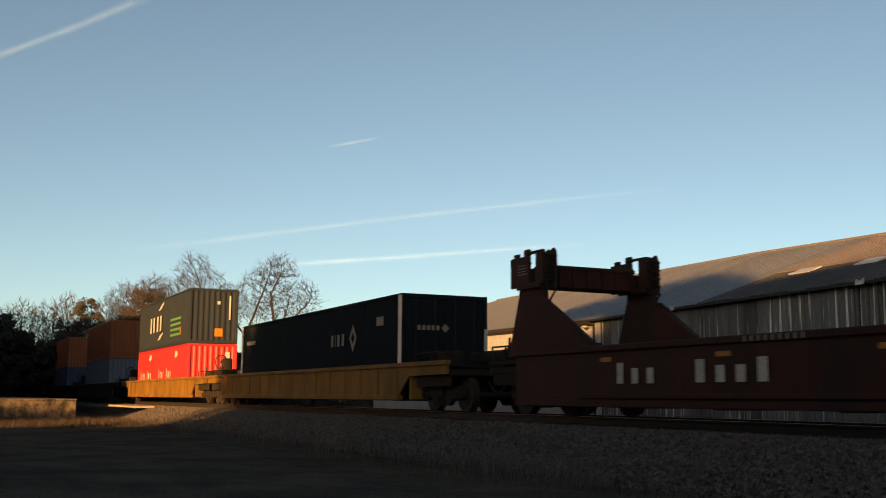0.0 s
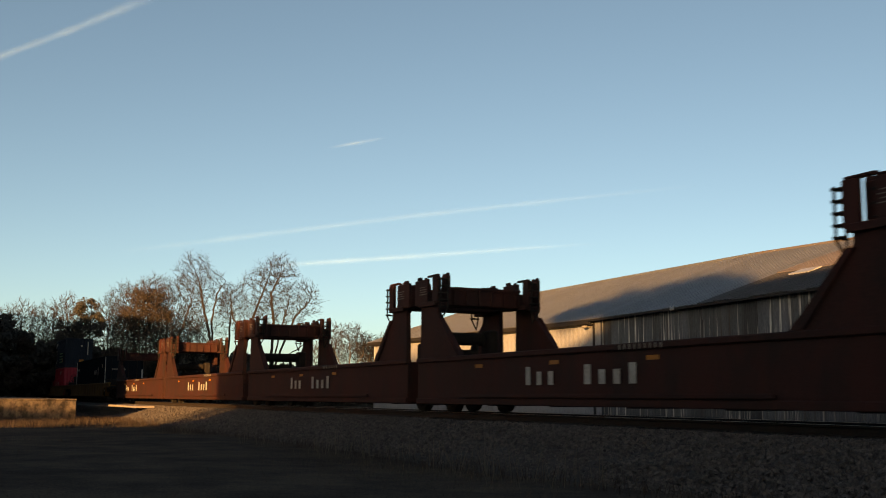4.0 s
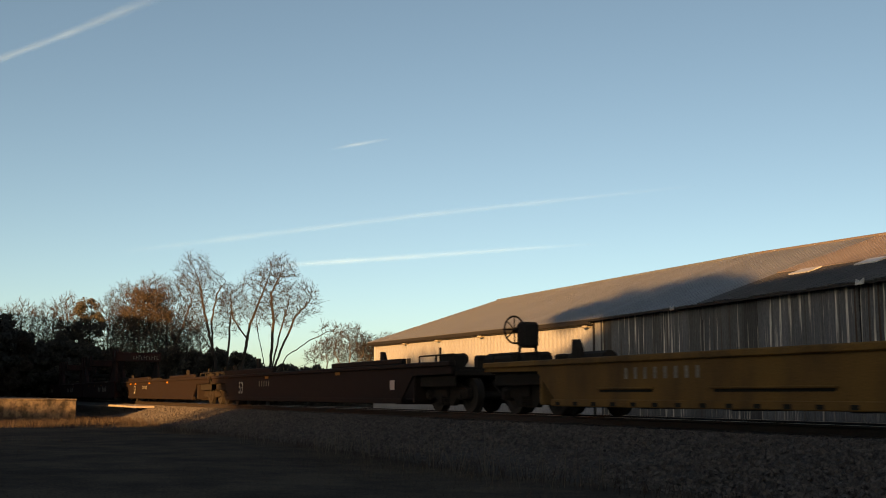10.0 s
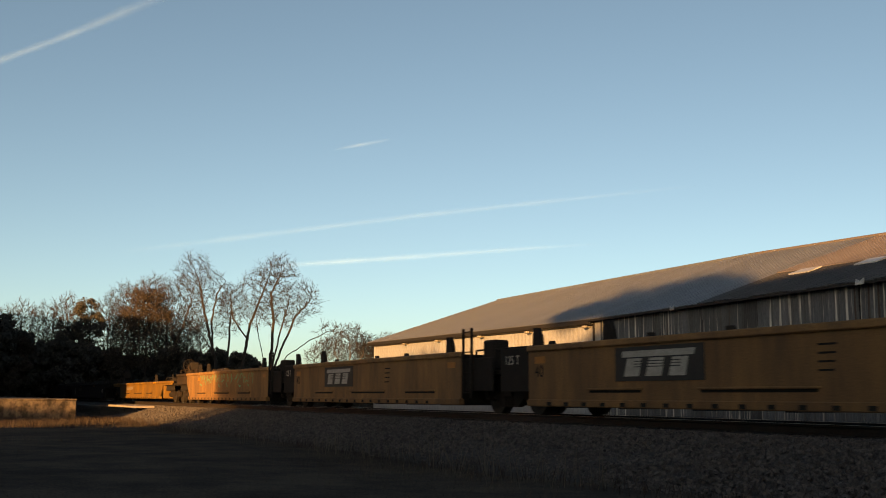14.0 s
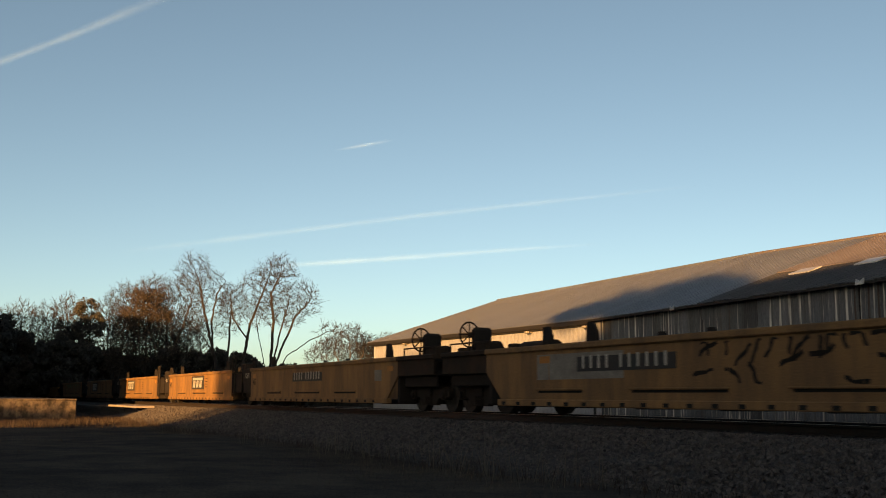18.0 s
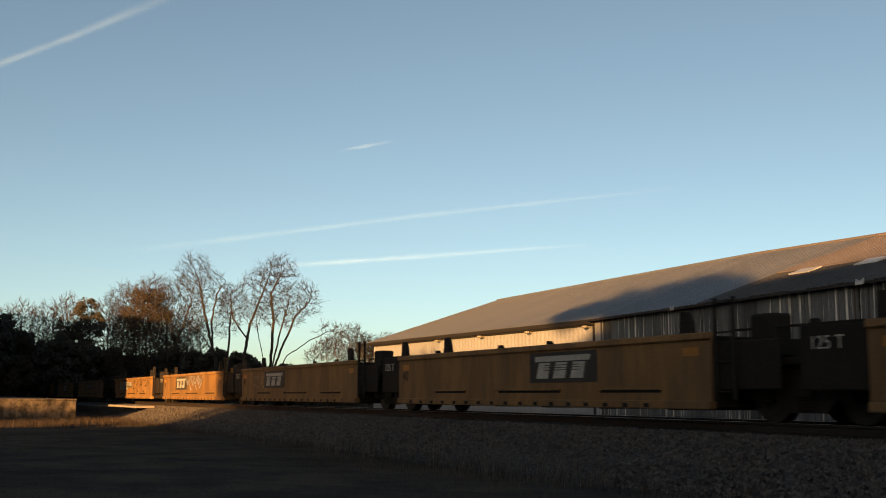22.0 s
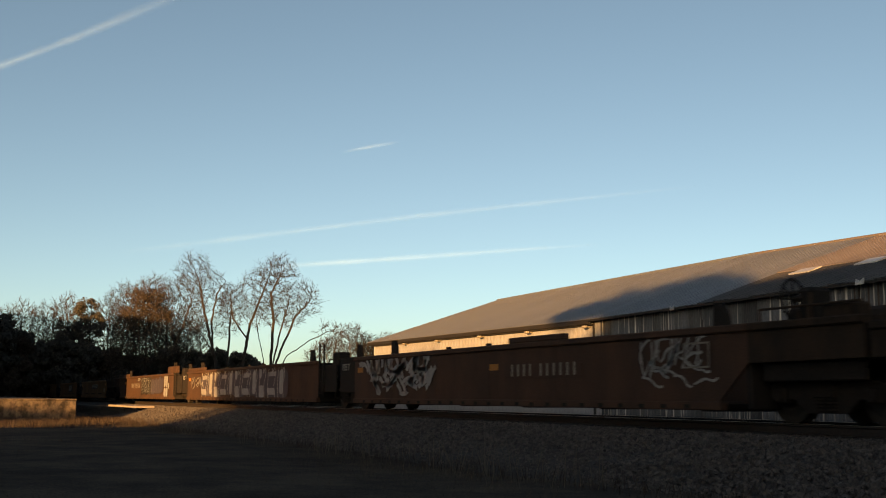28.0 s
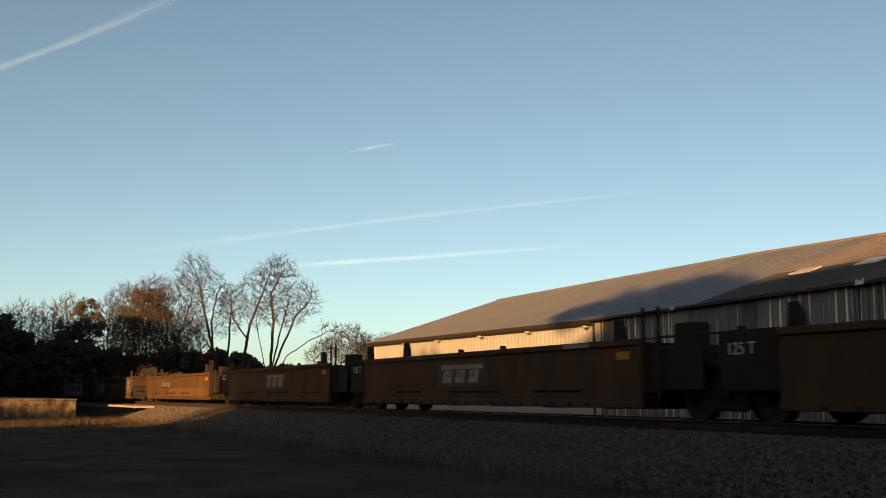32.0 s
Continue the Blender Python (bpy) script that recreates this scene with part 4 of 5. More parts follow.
            if last:
                b.faces.new((last[0], pair[0], pair[1], last[1]))
            last = pair
    bmesh.ops.recalc_face_normals(b, faces=b.faces[:])
    return tagged(part(name, b, mat, car), kind="stuff")


def logo_panel(car, x, z, w, h, y, ink=None):
    """The car owner's mark: a black panel with pale slanted shapes."""
    panel = part("logo_panel", bbox(B(), x, x + w, y - 0.012, y + 0.005, z, z + h, 0.004), M_SIGN, car, "black panel with pale slanted shapes")
    b = B()
    yy = y - 0.016
    u = w / 11.0
    # one long bar over three broad slanted blocks
    prism(b, [(x + 1.0 * u, z + h * 0.70), (x + 9.9 * u, z + h * 0.70), (x + 10.1 * u, z + h * 0.88), (x + 1.0 * u, z + h * 0.88)], yy, yy + 0.004)
    for k in range(3):
        x0 = x + u * (1.2 + 2.85 * k)
        prism(b, [(x0, z + h * 0.14), (x0 + 2.0 * u, z + h * 0.14), (x0 + 2.4 * u, z + h * 0.66), (x0 + 0.5 * u, z + h * 0.66)], yy, yy + 0.004)
    part("logo_mark", b, ink or M_WHITE, panel)
    b = B()
    for k in range(3):
        box(b, x + u * 2.6, x + u * 8.4, yy - 0.002, yy + 0.002, z + h * (0.40 + 0.08 * k), z + h * (0.425 + 0.08 * k))
    part("logo_stripe", b, M_SIGN, panel)


STYLES = {
    "yellow": (M_YELLOW, 0.21, 1.42), "ochre": (M_BURNT, 0.21, 1.40), "rust": (M_RUST, 0.20, 1.50),
    "maroon": (M_MAROON, 0.22, 1.33), "dark": (M_DARKCAR, 0.21, 1.22), "lead": (M_OCHRE, 0.30, 1.25), "low": (M_OCHRE, 0.22, 1.12)}


def car_body(style, s0, s1, label, slope_lead=False, slope_trail=False, group=""):
    """A well car's unit between s0 and s1: deep sides with top and bottom sills, end walls, floor beams."""
    mat, z0, z1 = STYLES[style]
    length = s1 - s0
    car = rider(thing("well_car", pose(s0, TRACK, 0), label, "freight car", group), s0, TRACK, 0)
    a = c = 0.0
    ends = M_GRIME if style in ("yellow", "ochre", "rust") else mat
    over = 2.25
    e0 = -over if slope_lead else 0.0
    e1 = length + over if slope_trail else length
    for y, far in ((NEAR, False), (-NEAR - 0.05, True)):
        out = []
        out += [(a + (0.7 if slope_lead else 0.0), z0 + 0.1), (length - c - (0.7 if slope_trail else 0.0), z0 + 0.1)]
        if slope_trail:
            out += [(length, 0.90)]
            part("end_sill", prism(B(), [(length + 0.004, 0.90), (e1, 0.92), (e1, z1 - 0.1), (length + 0.004, z1 - 0.1)], y, y + 0.05), ends, car)
            part("end_cap", bbox(B(), length + 0.004, e1, y - 0.06, y + 0.11, z1 - 0.12, z1, 0.02), ends, car)
        out += [(length, z1 - 0.1), (0, z1 - 0.1)]
        if slope_lead:
            out += [(0, 0.90)]
            part("end_sill", prism(B(), [(e0, 0.92), (-0.004, 0.90), (-0.004, z1 - 0.1), (e0, z1 - 0.1)], y, y + 0.05), ends, car)
            part("end_cap", bbox(B(), e0, -0.004, y - 0.06, y + 0.11, z1 - 0.12, z1, 0.02), ends, car)
        wall = part("side_wall", prism(B(), out, y, y + 0.05), mat, car)
        lo0, lo1 = a + 0.6 * slope_lead, length - c - 0.6 * slope_trail
        part("bottom_sill", bbox(B(), lo0, lo1, y - 0.05, y + 0.10, z0 - 0.02, z0 + 0.12, 0.015), mat, car)
        part("top_sill", bbox(B(), 0, length, y - 0.06, y + 0.11, z1 - 0.12, z1, 0.02), mat, car)
        if style == "lead":
            n = int(length / 1.3)
            me = None
            for k in range(n):
                x = a + 0.8 + (length - a - c - 1.6) * k / max(1, n - 1)
                if me is None:
                    b = prism(B(), [(-0.04, z0 + 0.12), (0.04, z0 + 0.12), (0.04, z1 - 0.12), (-0.04, z1 - 0.12)], -0.03 if not far else 0.05, 0.0 if not far else 0.08)
                    ob = part("side_post", b, mat, car)
                    me = ob.data
                else:
                    ob = shared("side_post", me, car)
                ob.matrix_basis = pose(x, y, 0)
        if style in ("yellow", "ochre", "low", "rust") and not far:
            n = int(length / 3.0)
            for k in range(1, n + 1):
                x = length * k / (n + 1)
                part("weld_seam", box(B(), x - 0.012, x + 0.012, y - 0.004, y + 0.001, z0 + 0.13, z1 - 0.13), mat, wall)
            b = B()
            for k in range(int((length - 1.5) / 0.62)):
                box(b, 0.8 + k * 0.62, 0.95 + k * 0.62, y - 0.054, y - 0.045, z0 + 0.0, z0 + 0.07)
            tagged(part("sill_notch", b, M_BLACK, wall, "row of dark notches along the sill"), kind="stuff")
        if style in ("yellow", "ochre", "low") and not far:
            for x, w in ((2.2, 1.7), (5.4, 2.6), (9.3, 1.9)):
                if x + w < length - 0.5:
                    b = B()
                    bbox(b, x, x + w, y - 0.05, y - 0.002, z0 + 0.30, z0 + 0.335, 0.006)
                    part("ledge", b, mat, wall)
                    part("slot", box(B(), x + 0.05, x + w - 0.05, y - 0.006, y + 0.004, z0 + 0.25, z0 + 0.295), M_BLACK, wall, "dark drain slot")
    for x in (0.0, length - 0.12):
        # black instead of body colour on some styles, to keep the gap dark
        part("end_wall", bbox(B(), x, x + 0.12, NEAR + 0.06, -NEAR - 0.06, z0, z1 - 0.06, 0.02), M_BLACK if style in ("yellow", "ochre", "rust") else mat, car)
    for k in range(6):
        x = a + 1.0 + (length - a - c - 2.2) * k / 5
        part("floor_beam", bbox(B(), x, x + 0.22, NEAR + 0.05, -NEAR - 0.05, z0 - 0.04, z0 + 0.08, 0.01), M_IRON, car)
    return car, length, mat, z1


def gap_platform(car, g0, g1, style, mat):
    """The articulated end between two units, in the leading unit's space: black platform, ladder, hoses, weight plate."""
    top = STYLES[style][2]
    part("end_platform", bbox(B(), g0 + 0.02, g1 - 0.02, NEAR + 0.25, -NEAR - 0.25, 0.86, 0.98, 0.02), M_BLACK, car)
    mid = g0 + (g1 - g0) * 0.60
    p = part("end_panel", bbox(B(), mid, g1 - 0.03, NEAR + 0.02, NEAR + 0.10, 0.48, top - 0.02, 0.02), M_BLACK, car)
    lettering("weight_stencil", "125 T", 0.27, M_WHITE, p, mid + 0.2, NEAR + 0.013, top - 0.36)
    part("end_panel", bbox(B(), mid, g1 - 0.03, -NEAR - 0.10, -NEAR - 0.02, 0.48, top - 0.02, 0.02), M_BLACK, car)
    # extra black panel, added to fill the open half of the gap
    part("end_panel", bbox(B(), g0 + 0.03, mid - 0.45, NEAR + 0.06, NEAR + 0.12, 0.50, top - 0.16, 0.02), M_BLACK, car)
    ladder(car, g0 + 0.12, NEAR + 0.0, 0.35, top + 0.52)
    for y in (NEAR + 0.3, 0.5):
        b = B()
        rod(b, (g0 + 0.2, y, 0.98), (g0 + 0.2, y, top + 0.02), 0.022, sides=6)
        rod(b, (g1 - 0.3, y, 0.98), (g1 - 0.3, y, top + 0.02), 0.022, sides=6)
        rod(b, (g0 + 0.2, y, top + 0.02), (g1 - 0.3, y, top + 0.02), 0.022, sides=6)
        part("handrail", b, M_BLACK, car)
    b = B()
    bbox(b, mid - 0.7, mid + 0.5, -0.5, 0.3, 0.98, top - 0.12, 0.05)
    part("brake_reservoir", b, M_IRON, car)
    part("valve_box", bbox(B(), g0 + 0.62, g0 + 1.15, NEAR + 0.25, NEAR + 0.65, 0.98, top + 0.24, 0.04), M_BLACK, car)
    truck_at(car, (g0 + g1) / 2)


def end_deck(car, x0, x1, top, wheel=True, mat=None, truck=True, gear=None):
    """The open deck over an end truck, with grating, rails, the brake wheel, and the coupler beyond."""
    gear = gear or M_BLACK
    part("end_deck", bbox(B(), x0, x1, NEAR + 0.12, -NEAR - 0.12, 0.88, 1.02, 0.02), mat or M_BLACK, car)
    b = B()
    n = 10
    for k in range(n):
        x = x0 + 0.06 + (x1 - x0 - 0.12) * k / (n - 1)
        box(b, x - 0.02, x + 0.02, NEAR + 0.1, -NEAR - 0.1, top - 0.04, top)
    box(b, x0, x1, NEAR + 0.10, NEAR + 0.14, top - 0.07, top + 0.01)
    box(b, x0, x1, -NEAR - 0.14, -NEAR - 0.10, top - 0.07, top + 0.01)
    part("walkway_grating", b, M_BLACK, car)
    for y in (NEAR + 0.14, -NEAR - 0.14):
        b = B()
        for x in (x0 + 0.1, (x0 + x1) / 2, x1 - 0.1):
            rod(b, (x, y, 1.0), (x, y, top + 0.32), 0.022, sides=6)
        rod(b, (x0 + 0.1, y, top + 0.32), (x1 - 0.1, y, top + 0.32), 0.02, sides=6)
        part("handrail", b, gear, car)
    if wheel:
        brake_wheel(car, (x0 + x1) / 2 - 0.6, NEAR + 0.45, max(top + 0.42, 1.85))
    b = B()
    rod(b, ((x0 + x1) / 2 - 0.5, 0.5, top + 0.2), ((x0 + x1) / 2 + 0.9, 0.5, top + 0.2), 0.22, sides=12)
    bbox(b, (x0 + x1) / 2 - 0.9, (x0 + x1) / 2 - 0.6, 0.2, 0.7, top, top + 0.38, 0.04)
    part("air_tank", b, gear, car)
    part("valve_box", bbox(B(), (x0 + x1) / 2 + 0.2, (x0 + x1) / 2 + 0.75, NEAR + 0.2, NEAR + 0.6, top - 0.05, top + 0.34, 0.04), gear, car)
    for k in (-0.35, -0.1):
        part("standpipe", rod(B(), ((x0 + x1) / 2 + k, NEAR + 0.3, 1.0), ((x0 + x1) / 2 + k, NEAR + 0.3, top + 0.62 + k), 0.03, sides=6), gear, car)
    b = B()
    rod(b, ((x0 + x1) / 2 - 1.0, NEAR + 0.85, top + 0.24), ((x0 + x1) / 2 + 0.1, NEAR + 0.85, top + 0.24), 0.15, sides=12)
    for k in (-0.8, -0.15):
        bbox(b, (x0 + x1) / 2 + k, (x0 + x1) / 2 + k + 0.06, NEAR + 0.72, NEAR + 0.98, 0.98, top + 0.14, 0.01)
    part("brake_cylinder", b, gear, car)
    # black panel added to darken the open space over the truck
    part("dark_fill_panel", bbox(B(), x0 + 0.1, x1 - 0.1, NEAR + 0.16, NEAR + 0.22, 0.62, 0.92, 0.02), M_BLACK, car)
    if truck:
        truck_at(car, (x0 + x1) / 2)


# containers
def container(x, length, height, z, mat, label, doors=False, wide=2.44):
    """A corrugated steel box: frame, ribbed sides, ribbed end or doors with lock rods."""
    box_ = rider(thing("shipping_container", pose(x, TRACK, z), label, "container", "containers on the train"), x, TRACK, z)
    h = wide / 2
    b = B()
    for xx in (0, length - 0.16):
        for y in (-h, h - 0.12):
            bbox(b, xx, xx + 0.16, y, y + 0.12, 0, height, 0.01)
    for y in (-h, h - 0.1):
        bbox(b, 0.16, length - 0.16, y, y + 0.1, 0, 0.16, 0.01)
        bbox(b, 0.16, length - 0.16, y, y + 0.1, height - 0.1, height, 0.01)
    for xx in (0, length - 0.12):
        bbox(b, xx, xx + 0.12, -h + 0.12, h - 0.12, 0, 0.16, 0.01)
        bbox(b, xx, xx + 0.12, -h + 0.12, h - 0.12, height - 0.12, height, 0.01)
    part("frame", b, mat, box_)
    for y, sgn in ((-h + 0.02, 1), (h - 0.02, -1)):
        verts, faces = [], []
        n = int((length - 0.32) / 0.07)
        for i in range(n + 1):
            xx = 0.16 + (length - 0.32) * i / n
            yy = y + sgn * 0.036 * (0, 1, 1, 0)[i % 4]
            verts += [(xx, yy, 0.16), (xx, yy, height - 0.1)]
        for i in range(n):
            a = 2 * i
            faces.append((a, a + 2, a + 3, a + 1))
        mesh_from("side_panel", verts, faces, mat, parent=box_)
    part("roof_panel", box(B(), 0.05, length - 0.05, -h + 0.05, h - 0.05, height - 0.05, height - 0.015), mat, box_)
    part("floor_panel", box(B(), 0.05, length - 0.05, -h + 0.05, h - 0.05, 0.03, 0.15), M_IRON, box_)
    for xx, sgn in ((0.03, 1), (length - 0.03, -1)):
        if doors and sgn < 0:
            for y0, y1 in ((-h + 0.13, -0.01), (0.01, h - 0.13)):
                d = part("door", bbox(B(), length - 0.07, length - 0.02, y0, y1, 0.17, height - 0.13, 0.01), mat, box_)
                b = B()
                for k in (0.25, 0.75):
                    yy = y0 + (y1 - y0) * k
                    rod(b, (length, yy, 0.1), (length, yy, height - 0.08), 0.022, sides=6)
                    bbox(b, length - 0.01, length + 0.03, yy - 0.16, yy + 0.04, 0.95, 1.02, 0.01)
                part("lock_gear", b, M_IRON, d, "dark steel lock rods")
        else:
            verts, faces = [], []
            n = 32
            for i in range(n + 1):
                yy = -h + 0.12 + (wide - 0.24) * i / n
                x2 = xx + sgn * 0.04 * (0, 1, 1, 0)[i % 4]
                verts += [(x2, yy, 0.16), (x2, yy, height - 0.12)]
            for i in range(n):
                a = 2 * i
                faces.append((a, a + 1, a + 3, a + 2))
            mesh_from("end_panel", verts, faces, mat, parent=box_)
    return box_


# leading cars with containers
LEAD = [(-68.4, -49.8), (-93.0, -74.4), (-117.6, -99.0), (-142.2, -123.6), (-166.8, -148.2), (-191.4, -172.8)]
for i, (a, c) in enumerate(LEAD):
    car, L, mat, top = car_body("lead" if i == 0 else "dark", a, c, "yellow steel well car loaded with containers" if i == 0 else "dark steel well car loaded with containers", True, True)
    end_deck(car, -2.2, -0.02, top - 0.1, True)
    end_deck(car, L + 0.02, L + 2.2, top - 0.1, False)
    coupler(car, L + 2.2, 1)
    coupler(car, -2.2, -1)
STACK = [(-66.2, M_REDBOX, M_GREYBOX, 13.7), (-90.0, M_BLUEBOX, M_ORANGEBOX, 12.19), (-115.0, M_NAVYBOX, M_ORANGEBOX, 12.19), (-139.4, M_NAVYBOX, M_ORANGEBOX, 12.19), (-163.6, M_BLUEBOX, M_RUST, 12.19), (-188.0, M_NAVYBOX, M_ORANGEBOX, 12.19)]
TINT = {M_REDBOX: "bright red", M_GREYBOX: "charcoal grey", M_BLUEBOX: "slate blue", M_ORANGEBOX: "rusty orange", M_NAVYBOX: "navy blue", M_RUST: "rust brown"}
boxes = []
for x, low, high, L in STACK:
    boxes.append(container(x, L, 2.59, 0.34, low, TINT[low] + " corrugated steel container in the well of a car"))
    boxes.append(container(x, L, 2.72, 2.95, high, TINT[high] + " corrugated steel container stacked on another"))


def dress_stack():
    low, high = boxes[0], boxes[1]
    y = -1.235
    # pale broken marks along the red box, a pale end post
    letter_bars("letter_bar", low, 1.0, y, 0.95, 0.5, (0.3, 0.3, 0.3, 0.3, -0.5, 0.3, 0.5, 0.35), M_WHITE, 0.08, (0, 5))
    letter_bars("letter_bar", low, 6.5, y, 0.95, 0.5, (0.3, 0.3, 0.3, 0.3, -0.5, 0.3, 0.5, 0.35), M_WHITE, 0.08, (0, 5))
    for x in (3.6, 10.6):
        part("marking", prism(B(), [(x, 2.05), (x + 0.35, 1.95), (x + 0.8, 2.1), (x + 0.6, 2.3), (x + 0.1, 2.3)], y, y + 0.004), M_WHITE, low)
    part("end_strip", box(B(), 13.7, 13.708, 0.62, 0.85, 0.5, 2.2), M_WHITE, low, "pale strip on the end")
    # white block mark with two swooshes, green lettering bars
    letter_bars("letter_bar", high, 3.4, y, 0.95, 0.85, (0.75, 0.75, -0.2, 0.75, 0.75), M_WHITE, 0.1, (0, 1, 3, 4))
    for z in (2.1, 0.45):
        part("marking", prism(B(), [(5.8, z), (6.5, z + 0.05), (7.2, z + 0.3), (7.3, z + 0.42), (6.4, z + 0.25)], y, y + 0.004), M_WHITE, high)
    b = B()
    for k in range(4):
        box(b, 9.2, 11.8, y, y + 0.004, 0.5 + k * 0.27, 0.62 + k * 0.27)
    part("marking", b, M_GREENBOX, high, "green lettering bars")
    part("end_label", box(B(), 13.7, 13.708, 0.05, 0.45, 0.35, 0.75), M_ORANGEMARK, high, "orange placard")
    part("end_label", box(B(), 13.7, 13.708, 0.15, 0.3, 1.95, 2.1), M_WHITE, high)
    part("end_strip", box(B(), 13.7, 13.708, 0.75, 0.83, 1.2, 2.4), M_WHITE, high)
    part("end_label", box(B(), 11.6, 11.9, y, y + 0.004, 0.5, 0.9), M_ORANGEMARK, high)


dress_stack()

car, L, mat, top = car_body("lead", -45.0, -25.2, "yellow steel well car carrying one black container", True, True)
end_deck(car, -2.2, -0.02, top - 0.1, True)
end_deck(car, L + 0.02, L + 2.2, top - 0.1, False)
coupler(car, L + 2.2, 1)
coupler(car, -2.2, -1)
black = container(-42.2, 16.15, 2.8, 0.34, M_BLACKBOX, "long black steel container with pale corner posts and doors", True, 2.6)


def dress_black():
    y = -1.315
    for x in (0.0, 15.95):
        part("corner_strip", box(B(), x, x + 0.2, y - 0.004, y + 0.02, 0.3, 2.75), M_SKYLIGHT, black, "pale corner post")
    part("corner_strip", box(B(), 16.15, 16.158, 1.2, 1.3, 0.3, 1.9), M_SKYLIGHT, black, "pale corner post")
    letter_bars("letter_bar", black, 10.6, y, 1.55, 0.36, (0.32, 0.10, 0.32, 0.32), M_GREYLET, 0.07, (0, 1, 2, 3))
    part("marking", prism(B(), [(12.25, 1.75), (12.55, 1.35), (12.85, 1.75), (12.55, 2.15)], y, y + 0.004), M_GREYLET, black, "pale diamond mark")
    part("marking", prism(B(), [(12.41, 1.75), (12.55, 1.57), (12.69, 1.75), (12.55, 1.93)], y - 0.003, y - 0.001), M_BLACKBOX, black, "dark middle of the diamond")
    b = B()
    for k in range(5):
        box(b, 16.19, 16.196, -0.85 + k * 0.14, -0.76 + k * 0.14, 1.82, 1.95)
    bmesh.ops.create_circle(b, cap_ends=True, radius=0.12, segments=4, matrix=Matrix.Translation((16.193, -0.02, 1.885)) @ Matrix.Rotation(math.pi / 2, 4, "Y"))
    part("marking", b, M_GREYLET, black)
    part("marking", box(B(), 14.4, 14.9, y, y + 0.004, 2.0, 2.25), M_GREYLET, black)
    part("marking", box(B(), 0.8, 2.0, y, y + 0.004, 2.0, 2.15), M_GREYLET, black)


dress_black()


# maroon five-unit set with tall portal bulkheads
def portal(car, x, back, end=False, tag=False):
    """A tall bulkhead: a thin post each side with a raking gusset towards the well, a box head on each, joined by a beam. back: the side on which the well lies (+1 or -1); end: at the set's end."""

    def flip(pts):
        return [(x + k, z) for k, z in pts] if back > 0 else [(x - k, z) for k, z in pts][::-1]

    def block(b, k0, k1, y0, y1, z0, z1, r=0.015):
        bbox(b, min(x + back * k0, x + back * k1), max(x + back * k0, x + back * k1), y0, y1, z0, z1, r)

    foot, toe = (-0.45, 2.75) if end else (-0.02, 2.2)
    for y, far in ((-1.44, False), (1.32, True)):
        b = B()
        prism(b, flip([(foot, 1.22), (toe + 0.12, 1.22), (toe - 0.05, 1.42), (1.02, 2.36), (0.96, 2.46), (0.96, 2.70), (0.02, 2.70), (0.02, 2.5)]), y, y + 0.12)
        part("bulkhead_post", b, M_MAROON, car)
        b = B()
        prism(b, flip([(toe - 0.30, 1.34), (toe - 0.05, 1.34), (1.06, 2.40), (0.92, 2.40)]), y - 0.05 if not far else y + 0.12, y if not far else y + 0.17)
        part("gusset_flange", b, M_MAROON, car)
        # head: a box on the gap's side, an opening, and a thin column before the ladder
        y0, y1 = (y - 0.06, y + 0.36) if not far else (y - 0.24, y + 0.18)
        b = B()
        block(b, -0.26, 0.50, y0, y0 + 0.08, 2.66, 3.30)
        block(b, -0.24, 0.48, y0 + 0.08, y1, 2.68, 3.04)
        block(b, -0.24, -0.16, y0 + 0.08, y1, 3.04, 3.26)
        block(b, -0.12, 0.08, y0, y0 + 0.07, 3.30, 3.38)
        block(b, 0.30, 0.42, y0, y0 + 0.06, 3.30, 3.34)
        if end:
            block(b, 0.30, 0.50, y0, y0 + 0.09, 3.30, 3.44, 0.02)
        part("post_head", b, M_MAROON, car)
        b = B()
        block(b, 0.78, 1.08, y0, y0 + 0.09, 2.66, 3.34)
        block(b, 0.62, 0.98, y1 - 0.09, y1, 2.66, 3.34)
        block(b, 0.48, 1.04, y0, y0 + 0.10, 3.33, 3.38)
        block(b, 0.48, 1.0, y0, y1, 2.60, 2.68)
        prism(b, flip([(0.62, 3.335), (0.98, 3.335), (0.92, 3.44), (0.80, 3.38), (0.70, 3.43)]), y1 - 0.08, y1 - 0.01)
        part("head_column", b, M_MAROON, car)
        b = B()
        block(b, 0.05, 1.0, y0 - 0.03, y0, 2.60, 2.72, 0.008)
        part("head_bracket", b, M_MAROON, car)
        # writing too small to read, in rows
        if not far:
            b = B()
            for k in range(4):
                block(b, 0.06, 0.46 - 0.05 * (k % 2), y0 - 0.004, y0, 2.92 + 0.06 * k, 2.935 + 0.06 * k, 0.001)
            tagged(part("stencil_block", b, M_GREYLET, car, "rows of small faded stencilling"), kind="stuff")
        b = B()
        xl = x + back * 1.22
        rungs = []
        for yy in (y0 + 0.02, y0 + 0.22):
            rod(b, (xl, yy, 2.52), (xl, yy, 3.28), 0.022, sides=6)
            rod(b, (xl, yy, 2.53), (xl - back * 0.12, y0 + 0.10, 2.24), 0.022, sides=6)
        for k in range(5):
            z = 2.56 + k * 0.17
            r = B()
            rod(r, (xl, y0 - 0.03, z), (xl, y0 + 0.26, z), 0.022, sides=5)
            rod(r, (xl + back * 0.05, y0 + 0.02, z), (xl - back * 0.14, y0 + 0.02, z), 0.020, sides=5)
            rungs.append(r)
        steps = part("ladder", b, M_BLACK, car)
        for r in rungs:
            part("rung", r, M_BLACK, steps)
        for k in range(3):
            b = B()
            z = 2.76 + k * 0.19
